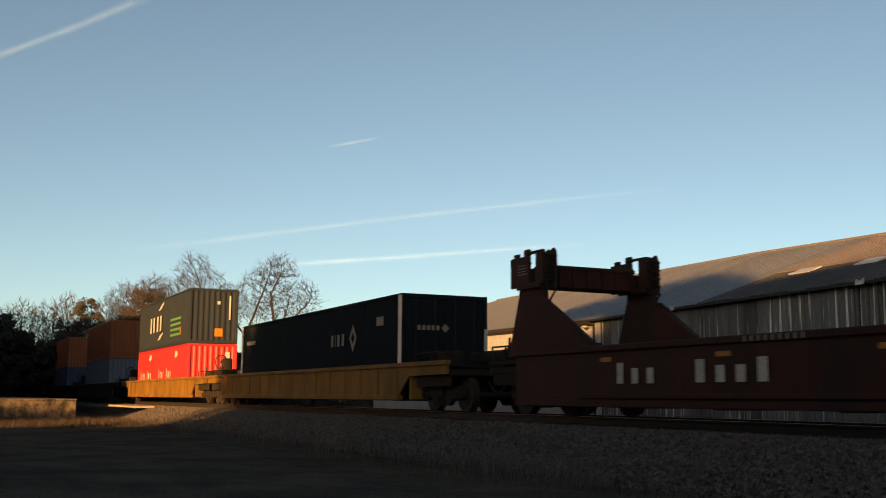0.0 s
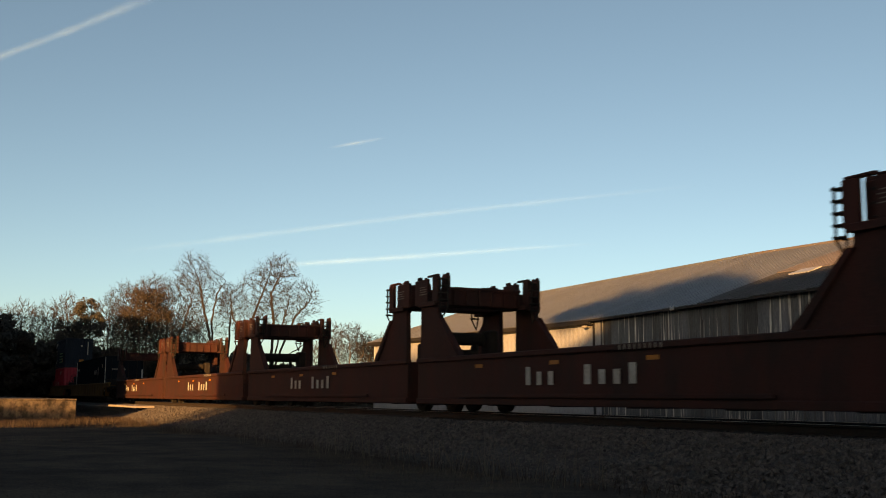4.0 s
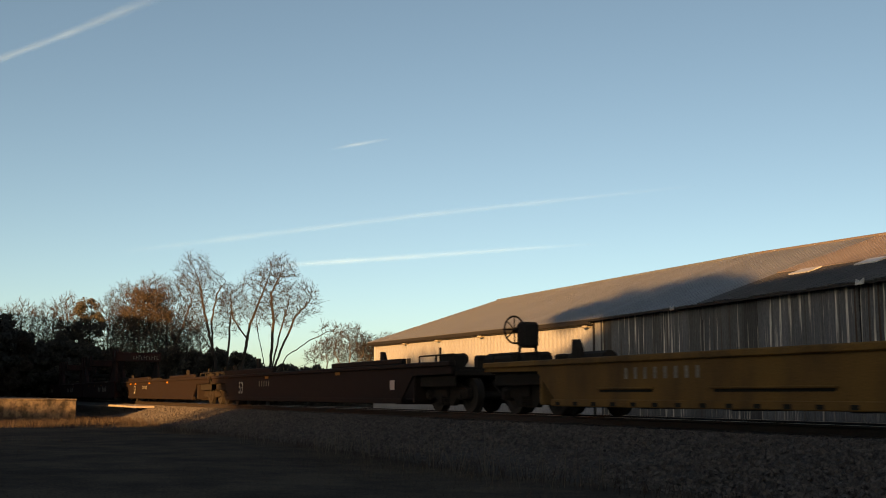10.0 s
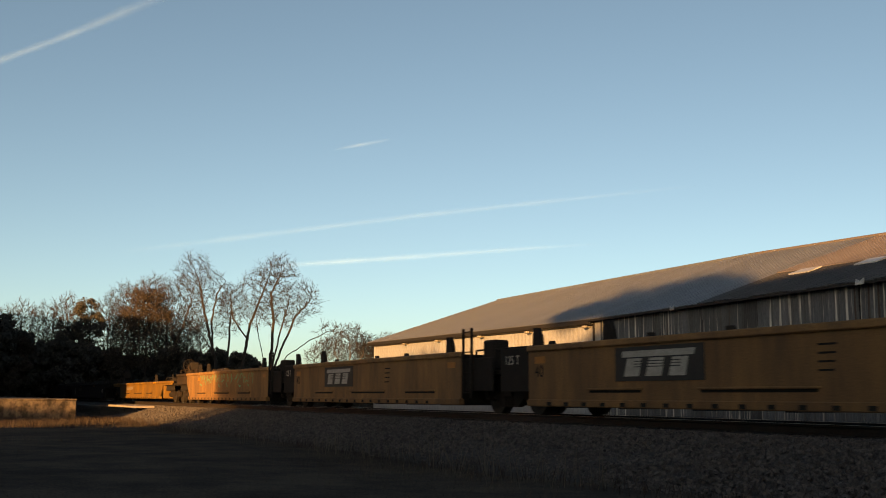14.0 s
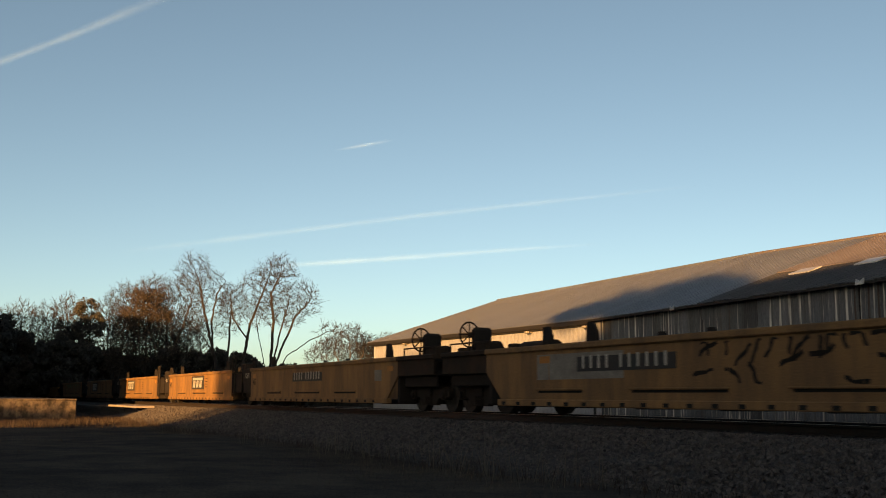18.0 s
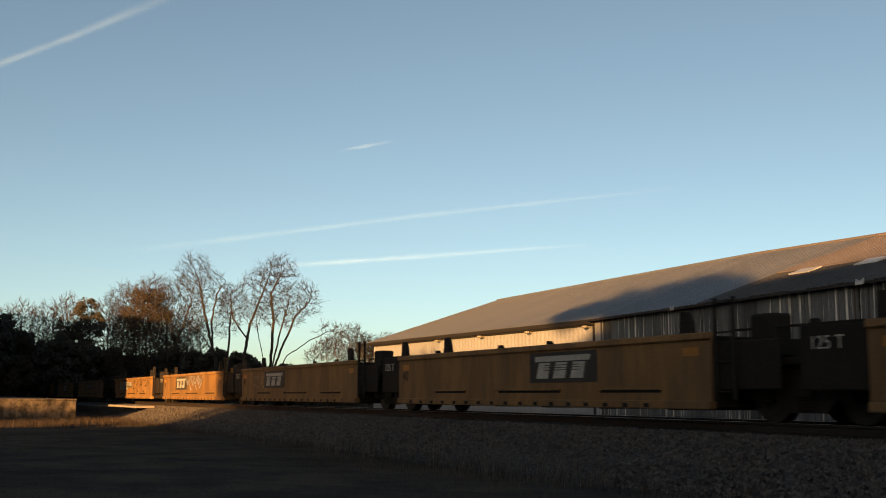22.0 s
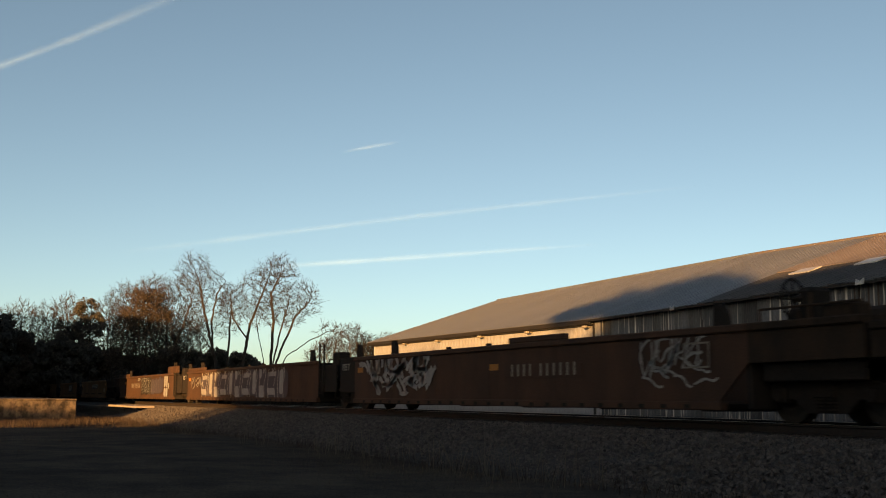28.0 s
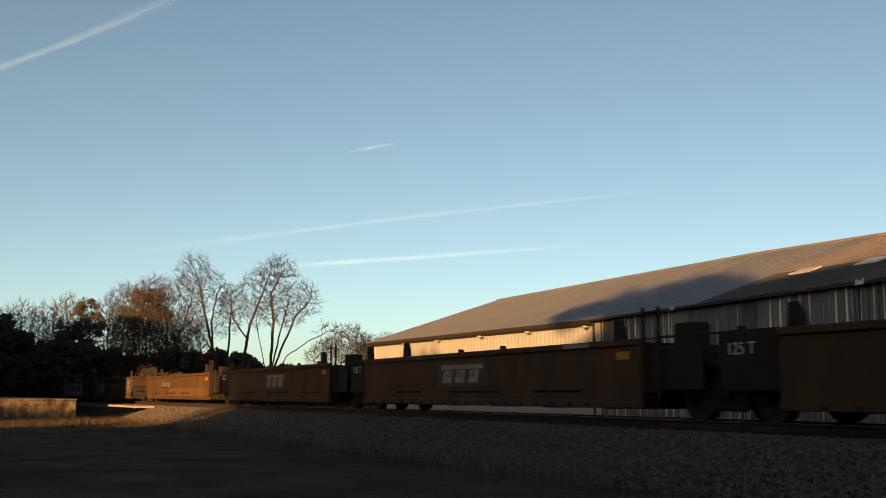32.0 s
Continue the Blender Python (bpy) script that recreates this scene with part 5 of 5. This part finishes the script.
            rod(b, (x + back * 0.49, y0 + 0.03, z), (x + back * 0.56, y0 + 0.03, z), 0.022, sides=5)
            part("grab_iron", b, M_BLACK, car)
    b = B()
    block(b, 0.10, 0.62, -1.10, 1.10, 2.64, 3.08, 0.03)
    block(b, 0.04, 0.10, -1.10, 1.10, 3.04, 3.13, 0.01)
    block(b, 0.58, 0.66, -1.10, 1.10, 3.04, 3.12, 0.01)
    beam = part("cross_beam", b, M_MAROON, car)
    b = B()
    for k in range(6):
        yy = -0.85 + k * 0.36
        block(b, 0.62, 0.67, yy, yy + 0.05, 2.66, 3.05, 0.01)
    part("beam_stiffener", b, M_MAROON, beam)
    b = B()
    for yy in (-0.55, 0.15, 0.62):
        block(b, 0.2, 0.42, yy, yy + 0.16, 3.08, 3.15, 0.02)
    part("lifting_lug", b, M_MAROON, beam)
    if tag:
        xx = x + 0.32
        plate = part("beam_plate", bbox(B(), xx - 0.14, xx, -1.42, 1.42, 2.62, 3.22, 0.02), M_MAROON, beam)
        b = B()
        rng = random.Random(7)
        for k in range(10):
            y0 = -0.35 + k * 0.17
            box(b, xx, xx + 0.004, y0, y0 + 0.03, 2.76, 3.0 + rng.uniform(-0.05, 0.1))
            box(b, xx, xx + 0.004, y0, y0 + 0.13, 2.78 + (k % 3) * 0.1, 2.81 + (k % 3) * 0.1)
        tagged(part("spray_tag", b, M_GREYLET, plate, "pale spray-painted scrawl"), kind="stuff")


SEA = [(-19.62, -4.45), (-3.68, 11.55), (12.3, 27.55), (28.2, 43.5), (44.2, 59.95)]
for i, (a, c) in enumerate(SEA):
    car, L, mat, top = car_body("maroon", a, c, "maroon steel well car with tall portal bulkheads, empty", group="maroon articulated cars")
    portal(car, 0.12, 1, i == 0)
    portal(car, L - 0.12, -1, i == 4, i == 4)
    x = 3.65 if i == 0 else 5.4
    if i == 4:
        x = 8.3
    letter_bars("name_bar", car, x, NEAR - 0.031, 0.62, 0.37, (0.33, 0.33, 0.33, -0.85, 0.38, 0.36, 0.36, 0.38), M_WHITE, 0.11, (0, 4, 7))
    letter_bars("number_strip", car, x + 3.4, NEAR - 0.062, 1.22, 0.09, (0.1,) * 9, M_GREYLET, 0.05)
    part("bottom_ledge", bbox(B(), 2.6, L - 2.6, NEAR - 0.10, NEAR - 0.05, 0.36, 0.44, 0.01), M_MAROON, car)
    for k in (3.2, 6.4, 9.6):
        part("reflector", box(B(), k, k + 0.35, NEAR - 0.036, NEAR - 0.03, 1.02, 1.10), M_ORANGEMARK, car, "dull orange reflector")
    if i < 4:
        truck_at(car, L + 0.4)
        part("end_platform", bbox(B(), L - 0.5, L + 0.72, NEAR + 0.3, -NEAR - 0.3, 0.86, 0.98, 0.02), M_BLACK, car)
        part("brake_reservoir", bbox(B(), L - 0.1, L + 0.45, -0.6, 0.4, 0.98, 1.6, 0.05), M_IRON, car)
        b = B()
        rod(b, (L + 0.35, -0.75, 1.88), (L + 0.35, 0.55, 1.88), 0.17, sides=14)
        for yy in (-0.5, 0.3):
            bbox(b, L + 0.25, L + 0.45, yy, yy + 0.08, 1.0, 1.80, 0.01)
        bbox(b, L + 0.12, L + 0.55, 0.62, 0.92, 1.0, 2.12, 0.04)
        part("air_tank", b, M_BLACK, car, "black air tank on legs between the units")
        part("valve_box", bbox(B(), L - 0.06, L + 0.5, NEAR + 0.28, NEAR + 0.62, 0.98, 1.74, 0.04), M_BLACK, car)
        b = B()
        rod(b, (L + 0.1, NEAR + 0.5, 1.0), (L + 0.1, NEAR + 0.5, 1.85), 0.03)
        rod(b, (L + 0.35, NEAR + 0.6, 1.0), (L + 0.35, NEAR + 0.6, 1.7), 0.03)
        part("standpipe", b, M_BLACK, car)
    if i == 0:
        end_deck(car, -1.4, 0.0, 1.15, False, truck=False)
        truck_at(car, 0.2)
        coupler(car, -1.3, -1)
    if i == 4:
        end_deck(car, L, L + 1.6, 1.15, False, truck=False)
        brake_wheel(car, L + 0.25, -0.3, 1.95)
        truck_at(car, L - 0.1)
        coupler(car, L + 1.6, 1)

# two dark cars and a low yellow one
for s0, s1, style, lead_gap, trail_gap, kind in ((65.2, 84.0, "dark", 2.2, 2.2, 0), (89.2, 108.4, "dark", 2.2, 2.2, 1), (114.6, 128.7, "low", 2.2, 2.2, 2)):
    text = "dark brown steel well car with orange marks, empty" if kind < 2 else "grimy yellow steel well car, empty"
    car, L, mat, top = car_body(style, s0, s1, text, True, True)
    end_deck(car, -lead_gap, -0.02, top - 0.15, kind == 2)
    end_deck(car, L + 0.02, L + trail_gap, top - 0.15, False)
    coupler(car, L + trail_gap, 1)
    coupler(car, -lead_gap, -1)
    if kind < 2:
        lettering("size_stencil", "53", 0.66, M_WHITE if kind else M_GREYLET, car, 2.35, NEAR - 0.034, 0.47)
        letter_bars("number_strip", car, 5.2, NEAR - 0.034, 0.72, 0.2, (0.2,) * 5, M_GREYLET, 0.1)
        for k in ((1.0, 2.6, 7.0, 12.0) if kind == 0 else (6.0, 13.5)):
            part("reflector", box(B(), k, k + 0.42, NEAR - 0.034, NEAR - 0.03, 1.0, 1.09), M_ORANGEMARK, car, "dull orange reflector")
        part("raised_sill", bbox(B(), 0.4, 7.0, NEAR - 0.05, NEAR + 0.1, top, top + 0.18, 0.02), mat, car)
        part("raised_sill", bbox(B(), L - 6.0, L - 0.6, NEAR - 0.05, NEAR + 0.1, top, top + 0.14, 0.02), mat, car)
        if kind:
            part("end_label", box(B(), L - 1.4, L - 1.1, NEAR - 0.034, NEAR - 0.03, 0.55, 0.80), M_SKYLIGHT, car, "small pale placard")
            lock_post(car, 5.0, NEAR + 0.02, tall=0.45).matrix_basis = pose(0, 0, top + 0.1)
    else:
        letter_bars("number_strip", car, 3.0, NEAR - 0.004, 0.70, 0.2, (0.2,) * 8, M_GREYLET, 0.08)
        part("reflector", box(B(), L - 2.5, L - 1.6, NEAR - 0.066, NEAR - 0.06, top - 0.1, top - 0.02), M_ORANGEMARK, car)
    for k in (1.5, L - 2.0):
        lock_post(car, k, NEAR + 0.02).matrix_basis = pose(0, 0, top)


# five-unit and three-unit articulated sets
def guides(car, xs, top, mat=None):
    for x in xs:
        for y in (NEAR + 0.02, -NEAR - 0.02):
            ob = lock_post(car, x, y, mat)
            ob.matrix_basis = pose(0, 0, top)


def articulated(spans, style, text, group, dress):
    for i, (a, c) in enumerate(spans):
        first, last = i == 0, i == len(spans) - 1
        car, L, mat, top = car_body(style, a, c, text, first, last, group)
        guides(car, (0.35, 2.9, L - 0.6) if not first else (2.6, 4.2, L - 0.6), top)
        if first:
            end_deck(car, -2.2, -0.02, top - 0.12, True, gear=M_GRIME)
            coupler(car, -2.2, -1)
        if last:
            end_deck(car, L + 0.02, L + 2.2, top - 0.12, True, gear=M_GRIME)
            coupler(car, L + 2.2, 1)
        else:
            gap_platform(car, L, spans[i + 1][0] - a, style, mat)
        dress(i, car, L, top)


def plate_bars(car, x, z, w, h, mat=M_WHITE, back=M_SIGN):
    p = part("number_panel", bbox(B(), x, x + w, NEAR - 0.012, NEAR + 0.004, z, z + h, 0.004), back, car, "black panel with pale bars")
    n = 10
    u = w / (n + 1.6)
    letter_bars("number_strip", p, x + u * 0.5, NEAR - 0.013, z + h * 0.2, h * 0.6 / 0.68, (u * 0.7,) * 4 + (-u * 0.7,) + (u * 0.7,) * 6, mat, u * 0.3)


def orange_dash(car, x, z=1.05):
    part("reflector", box(B(), x, x + 0.4, NEAR - 0.006, NEAR - 0.001, z, z + 0.14), M_ORANGEMARK, car, "orange reflector patch")


def dress_d1(i, car, L, top):
    orange_dash(car, 0.25 if i else 2.3)
    orange_dash(car, L - 0.7)
    if i == 0:
        spray("spray_tag", car, 2.6, 11.5, NEAR - 0.004, 0.75, 1.25, M_GREENTAG, 3, 40, 0.03)
    elif i < 4:
        lettering("size_stencil", "40", 0.34, M_IRON, car, 0.25, NEAR - 0.003, 0.78)
        logo_panel(car, 3.1 if i < 3 else 5.2, 0.66, 2.45, 0.60, NEAR)
        b = B()
        for k in range(4):
            bbox(b, L - 4.6, L - 4.3 + 0.02 * k, NEAR - 0.006, NEAR, 0.75 + k * 0.12, 0.78 + k * 0.12, 0.002)
        part("load_data", b, M_IRON, car)
    else:
        lettering("size_stencil", "40", 0.34, M_IRON, car, 0.3, NEAR - 0.003, 0.78)
        plate_bars(car, 5.2, 0.86, 3.0, 0.28)
        part("load_data", bbox(B(), L - 1.6, L - 1.1, NEAR - 0.006, NEAR, 0.8, 1.1, 0.002), M_GREYLET, car)


def dress_d2(i, car, L, top):
    orange_dash(car, 0.25 if i else 2.3)
    orange_dash(car, L - 0.7)
    if i == 0:
        plate_bars(car, 3.7, 0.86, 3.0, 0.28)
        part("spray_patch", bbox(B(), 2.2, 5.2, NEAR - 0.003, NEAR, 0.72, 1.22, 0.001), M_GREYLET, car, "grey painted-over patch")
        spray("spray_tag", car, 7.0, 12.0, NEAR - 0.004, 0.6, 1.25, M_IRON, 8, 24, 0.035)
    elif i in (1, 2, 3):
        lettering("size_stencil", "40", 0.34, M_IRON, car, 0.25, NEAR - 0.003, 0.78)
        logo_panel(car, 3.1 if i < 3 else 6.8, 0.66, 2.45, 0.60, NEAR)
        if i == 1:
            spray("spray_tag", car, 3.3, 5.8, NEAR - 0.004, 1.24, 1.36, M_SIGN, 5, 16, 0.03)
            spray("spray_tag", car, 5.6, 8.6, NEAR - 0.014, 0.66, 1.36, M_SILVERTAG, 6, 22, 0.045)
        if i == 2:
            spray("spray_tag", car, 1.6, 2.9, NEAR - 0.004, 0.7, 1.1, M_GREYLET, 9, 10, 0.02)
    else:
        lettering("size_stencil", "40", 0.34, M_IRON, car, 0.3, NEAR - 0.003, 0.78)
        plate_bars(car, 6.0, 0.86, 3.0, 0.28)
        part("grime_panel", bbox(B(), 9.6, L - 0.05, NEAR - 0.003, NEAR, 0.5, 1.28, 0.001), M_OCHRE, car, "dark soot-stained panel")
        part("end_label", box(B(), L - 1.2, L - 0.95, NEAR - 0.008, NEAR - 0.004, 0.6, 0.85), M_WHITE, car, "small white placard")


def paint_block(car, x, z, w, h, mat, lean=0.0, name="paint_block"):
    """One sprayed block with rounded corners, leaning by so much at its top."""
    out = []
    r = 0.3 * min(w, h)
    for cx, cz, a0 in ((w - r, r, -90), (w - r, h - r, 0), (r, h - r, 90), (r, r, 180)):
        for k in range(4):
            a = math.radians(a0 + 30 * k)
            px, pz = cx + r * math.cos(a), cz + r * math.sin(a)
            out.append((x + px + lean * pz / h, z + pz))
    part(name, prism(B(), out, NEAR - (0.037 if mat is M_SILVERTAG else 0.0335), NEAR - (0.034 if mat is M_SILVERTAG else 0.031)), mat, car)


def paint_line(car, pts, thick, mat):
    """One long sprayed line through a few turning points."""
    b = B()
    for (x0, z0), (x1, z1) in zip(pts, pts[1:]):
        d = Vector((x1 - x0, z1 - z0)).normalized() * thick
        prism(b, [(x0 - d.y, z0 + d.x), (x0 + d.y, z0 - d.x), (x1 + d.y, z1 - d.x), (x1 - d.y, z1 + d.x)], NEAR - 0.041, NEAR - 0.038)
    part("paint_line", b, mat, car)


def burner(car, x, wide, seed):
    """A large sprayed piece: silver blocks with thin pale outlines over a dark field, reading as nothing."""
    rng = random.Random(seed)
    n = int(wide / 1.15)
    step = wide / n
    for k in range(n):
        x0 = x + k * step
        if k % 3 == 0:
            paint_block(car, x0 + 0.15, 1.08, 0.85, 0.16, M_SILVERTAG, 0.1)
            paint_block(car, x0 + 0.05, 0.42, 0.95, 0.24, M_SILVERTAG, -0.1)
        elif k % 3 == 1:
            paint_block(car, x0 + 0.3, 0.44, 0.46, 0.86, M_SILVERTAG, 0.03)
        else:
            paint_block(car, x0 + 0.1, 0.24, 0.62, 0.52, M_SILVERTAG, -0.08)
            paint_block(car, x0 + 0.05, 1.02, 0.32, 0.34, M_SILVERTAG, 0.05)
        for m in range(2):
            u = x0 + rng.uniform(-0.1, 0.2) + m * 0.75
            paint_line(car, [(u, rng.uniform(0.22, 0.4)), (u - 0.1, 0.75), (u + rng.uniform(-0.05, 0.15), 1.1), (u + rng.uniform(-0.15, 0.1), 1.42)], 0.018, M_WHITE)
        paint_line(car, [(x0 + 0.55, 1.45), (x0 + 0.62, 1.2), (x0 + 0.9, 1.42)], 0.018, M_WHITE)


def dress_rust(i, car, L, top):
    orange_dash(car, 0.25 if i else 2.3)
    orange_dash(car, L * 0.5, 0.95)
    if i == 0:
        part("raised_sill", bbox(B(), 0.2, 4.0, NEAR - 0.05, NEAR + 0.1, top, top + 0.16, 0.02), STYLES["rust"][0], car)
        plate_bars(car, 4.6, 0.75, 3.2, 0.30, M_GREYLET, M_RUST)
        for k in range(3):
            paint_line(car, [(7.3 + 0.28 * k, 1.42), (7.0 + 0.28 * k, 1.36), (7.25 + 0.28 * k, 1.30), (6.98 + 0.28 * k, 1.22)], 0.022, M_SILVERTAG)
        for k in range(6):
            paint_block(car, 8.15 + 0.46 * k, 0.40 + 0.03 * (k % 3), 0.52, 0.98 - 0.05 * (k % 2), M_BLACK, 0.06 * (k % 3 - 1))
        rng = random.Random(12)
        for k in range(13):
            u = 8.25 + 0.215 * k
            paint_line(car, [(u, rng.uniform(0.42, 0.6)), (u + rng.uniform(-0.06, 0.06), 0.85), (u + rng.uniform(-0.02, 0.12), 1.12), (u + rng.uniform(-0.08, 0.1), rng.uniform(1.22, 1.38))], 0.009, M_SILVERTAG)
            if k % 3 == 0:
                paint_line(car, [(u, 1.30), (u + 0.14, 1.36), (u + 0.24, 1.26), (u + 0.12, 1.12)], 0.009, M_SILVERTAG)
        for k in range(7):
            paint_block(car, 11.05 + 0.46 * k, 0.42 + rng.uniform(0, 0.12), 0.62, rng.uniform(0.72, 0.92), M_PURPLETAG, rng.uniform(-0.15, 0.2))
        for k in range(6):
            u = 11.3 + 0.48 * k
            paint_line(car, [(u, 0.55), (u + 0.12, 0.8), (u - 0.04, 1.0), (u + 0.16, 1.22)], 0.006, M_GREYLET)
        part("raised_sill", bbox(B(), 15.7, L + 0.9, NEAR - 0.05, NEAR + 0.1, top, top + 0.33, 0.02), STYLES["rust"][0], car)
        for k in range(2):
            paint_block(car, 14.75 + 0.5 * k, 0.28, 0.45, 0.5, M_SILVERTAG)
            paint_block(car, 14.7 + 0.5 * k, 0.82, 0.45, 0.6, M_SILVERTAG, 0.08)
        paint_block(car, 15.75, 0.72, 0.34, 0.3, M_SILVERTAG)
    elif i == 1:
        spray("spray_tag", car, 0.7, 3.2, NEAR - 0.035, 0.6, 1.2, M_GREYLET, 14, 16, 0.035)
        rng = random.Random(16)
        n = int((L - 5.8) / 0.8)
        for k in range(n):
            paint_block(car, 2.9 + (L - 6.3) * k / n, rng.uniform(0.32, 0.42), 1.15, rng.uniform(0.84, 1.0), M_PURPLETAG, rng.uniform(-0.15, 0.15))
        burner(car, 3.0, L - 6.2, 15)
        part("raised_sill", bbox(B(), 0.2, 3.4, NEAR - 0.05, NEAR + 0.1, top, top + 0.14, 0.02), STYLES["rust"][0], car)
    else:
        spray("spray_tag", car, 1.0, 4.9, NEAR - 0.035, 0.45, 1.45, M_SILVERTAG, 17, 46, 0.07)
        plate_bars(car, 9.1, 0.75, 2.9, 0.28, M_GREYLET, M_RUST)
        spray("spray_tag", car, 13.8, 15.3, NEAR - 0.035, 0.55, 1.35, M_SILVERTAG, 18, 26, 0.022)
        b = B()
        for k in (0, 0.62):
            box(b, L - 1.5, L - 0.86, NEAR - 0.04, NEAR - 0.034, 0.85 + k * 0.62, 0.88 + k * 0.62)
            box(b, L - 1.5 + k, L - 1.47 + k, NEAR - 0.04, NEAR - 0.034, 0.85, 1.26)
        part("stencil_box", b, M_GREYLET, car, "pale outlined square")
        part("raised_sill", bbox(B(), 9.2, 11.4, NEAR - 0.05, NEAR + 0.1, top, top + 0.12, 0.02), STYLES["rust"][0], car)


def dress_d3(i, car, L, top):
    orange_dash(car, L - 0.7)
    if i == 0:
        plate_bars(car, 4.4, 0.77, 2.3, 0.26, M_GREYLET, M_DARKCAR)
        part("bare_field", bbox(B(), 6.3, L - 0.4, NEAR - 0.004, NEAR - 0.001, 0.36, 0.73, 0.0005), M_FADED, car, "paler ochre field on the lower side")
    else:
        logo_panel(car, 5.2 if i == 1 else 4.8, 0.62, 2.6, 0.56, NEAR, M_GREYLET)
        if i == 2:
            part("end_label", box(B(), 10.6, 11.5, NEAR - 0.066, NEAR - 0.06, top - 0.1, top - 0.02), M_GREYLET, car)


articulated([(134.5, 148.04), (151.15, 163.71), (166.83, 179.4), (182.6, 195.1), (198.0, 212.2)], "yellow", "yellow steel well car of an articulated set, empty", "yellow articulated cars", dress_d1)
articulated([(217.2, 230.5), (233.55, 246.1), (249.15, 261.7), (264.75, 277.2), (280.35, 293.6)], "yellow", "yellow steel well car of an articulated set, empty", "yellow articulated cars", dress_d2)
articulated([(299.0, 316.0), (319.3, 338.2), (341.45, 358.0)], "rust", "rust-brown steel well car covered in spray paint, empty", "rusty articulated cars", dress_rust)
articulated([(362.6, 377.6), (381.1, 393.3), (396.3, 409.3), (412.7, 425.5)], "ochre", "grimy ochre steel well car of an articulated set, empty", "ochre articulated cars", dress_d3)


# ---- contrails ----
def contrail(name, pts, radii, dens, label):
    """A long thin trail of vapour high up: a flattened tube, denser along its core, with ragged edges."""
    mid = sum((Vector(p) for p in pts), Vector()) / len(pts)
    b = B()
    uv = b.loops.layers.uv.new("density")
    fine = []
    n = 40
    for i in range(n + 1):
        t = i / n * (len(pts) - 1)
        k = min(int(t), len(pts) - 2)
        f = t - k
        fine.append((Vector(pts[k]).lerp(Vector(pts[k + 1]), f) - mid, radii[k] * (1 - f) + radii[k + 1] * f, dens[k] * (1 - f) + dens[k + 1] * f))
    axis = (Vector(pts[-1]) - Vector(pts[0])).normalized()
    away = mid.normalized()
    acr = axis.cross(away).normalized()
    rows = []
    m = 8
    for i, (c, r, de) in enumerate(fine):
        rag = 1 + 0.3 * noise.noise((i * 0.35, r, 0))
        rows.append([(b.verts.new(c + acr * (r * rag * (2 * j / m - 1)) + away * (-0.35 * r * math.sqrt(max(0, 1 - (2 * j / m - 1) ** 2)))), de, max(0.0, 1 - abs(2 * j / m - 1)) ** 1.3) for j in range(m + 1)])
    for i in range(n):
        for j in range(m):
            q = (rows[i][j], rows[i + 1][j], rows[i + 1][j + 1], rows[i][j + 1])
            face = b.faces.new([v[0] for v in q])
            for lp, v in zip(face.loops, q):
                lp[uv].uv = (v[1], v[2])
    ob = part(name, b, M_VAPOUR, None, label)
    tagged(ob, category="contrail", group="contrails")
    ob.matrix_basis = Matrix.Translation(mid)
    return ob, mid


TRAILS = [
    (contrail("contrail", [(-3003, 20, 850), (-2998, 116, 905), (-2986, 290, 1002), (-2963, 472, 1110), (-2940, 640, 1210)], (12, 13, 15, 19, 21), (0.16, 0.17, 0.16, 0.08, 0.02), "white contrail widening as it climbs the sky"), (0, 8, -32)),
    (contrail("contrail", [(-2835, 985, 711), (-2805, 1061, 728), (-2776, 1140, 746)], (4, 8, 5), (0.0, 0.18, 0.0), "short broken wisp of contrail"), (17, 52, -13)),
    (contrail("contrail", [(-2965, 440, 388), (-2900, 720, 434), (-2760, 1176, 509), (-2580, 1540, 556), (-2320, 1910, 594)], (10, 11, 10, 9, 7), (0.0, 0.085, 0.095, 0.08, 0.0), "long thin contrail low over the trees"), (2, 4, -2)),
    (contrail("contrail", [(-2885, 835, 363), (-2830, 980, 377), (-2747, 1206, 397), (-2600, 1500, 423), (-2490, 1690, 436)], (9, 10, 10, 8, 5), (0.04, 0.19, 0.16, 0.09, 0.0), "long thin contrail low over the barn"), (5, 12, -3)),
]


# ---- what moves ----
SPEED = ((0, 13.07), (4, 13.34), (8, 13.52), (12, 13.09), (16, 13.04), (20, 13.13), (24, 13.04), (28, 13.87), (32, 13.15))


def run(t):
    """How far the train has rolled after t seconds."""
    s = 0.0
    for (t0, v0), (t1, v1) in zip(SPEED, SPEED[1:]):
        if t <= t0:
            break
        u = min(t, t1)
        s += (u - t0) * (v0 + (v0 + (v1 - v0) * (u - t0) / (t1 - t0))) / 2
    return s


def motions():
    for ob, x, y, z in RIDERS:
        walk(ob, [(t, pose(x - run(t), y, z)) for t in range(0, 33)])
    turns = [(k / FPS, math.degrees(run(k / FPS) / WHEEL_R)) for k in range(0, 32 * FPS + 1)]
    for ob, x in WHEELS:
        walk(ob, [(t, pose(x, 0, WHEEL_R, 0, -(a % 360), 0)) for t, a in turns])
    for (ob, mid), d in TRAILS:
        walk(ob, [(0, Matrix.Translation(mid)), (32, Matrix.Translation(mid + Vector(d)))])


motions()
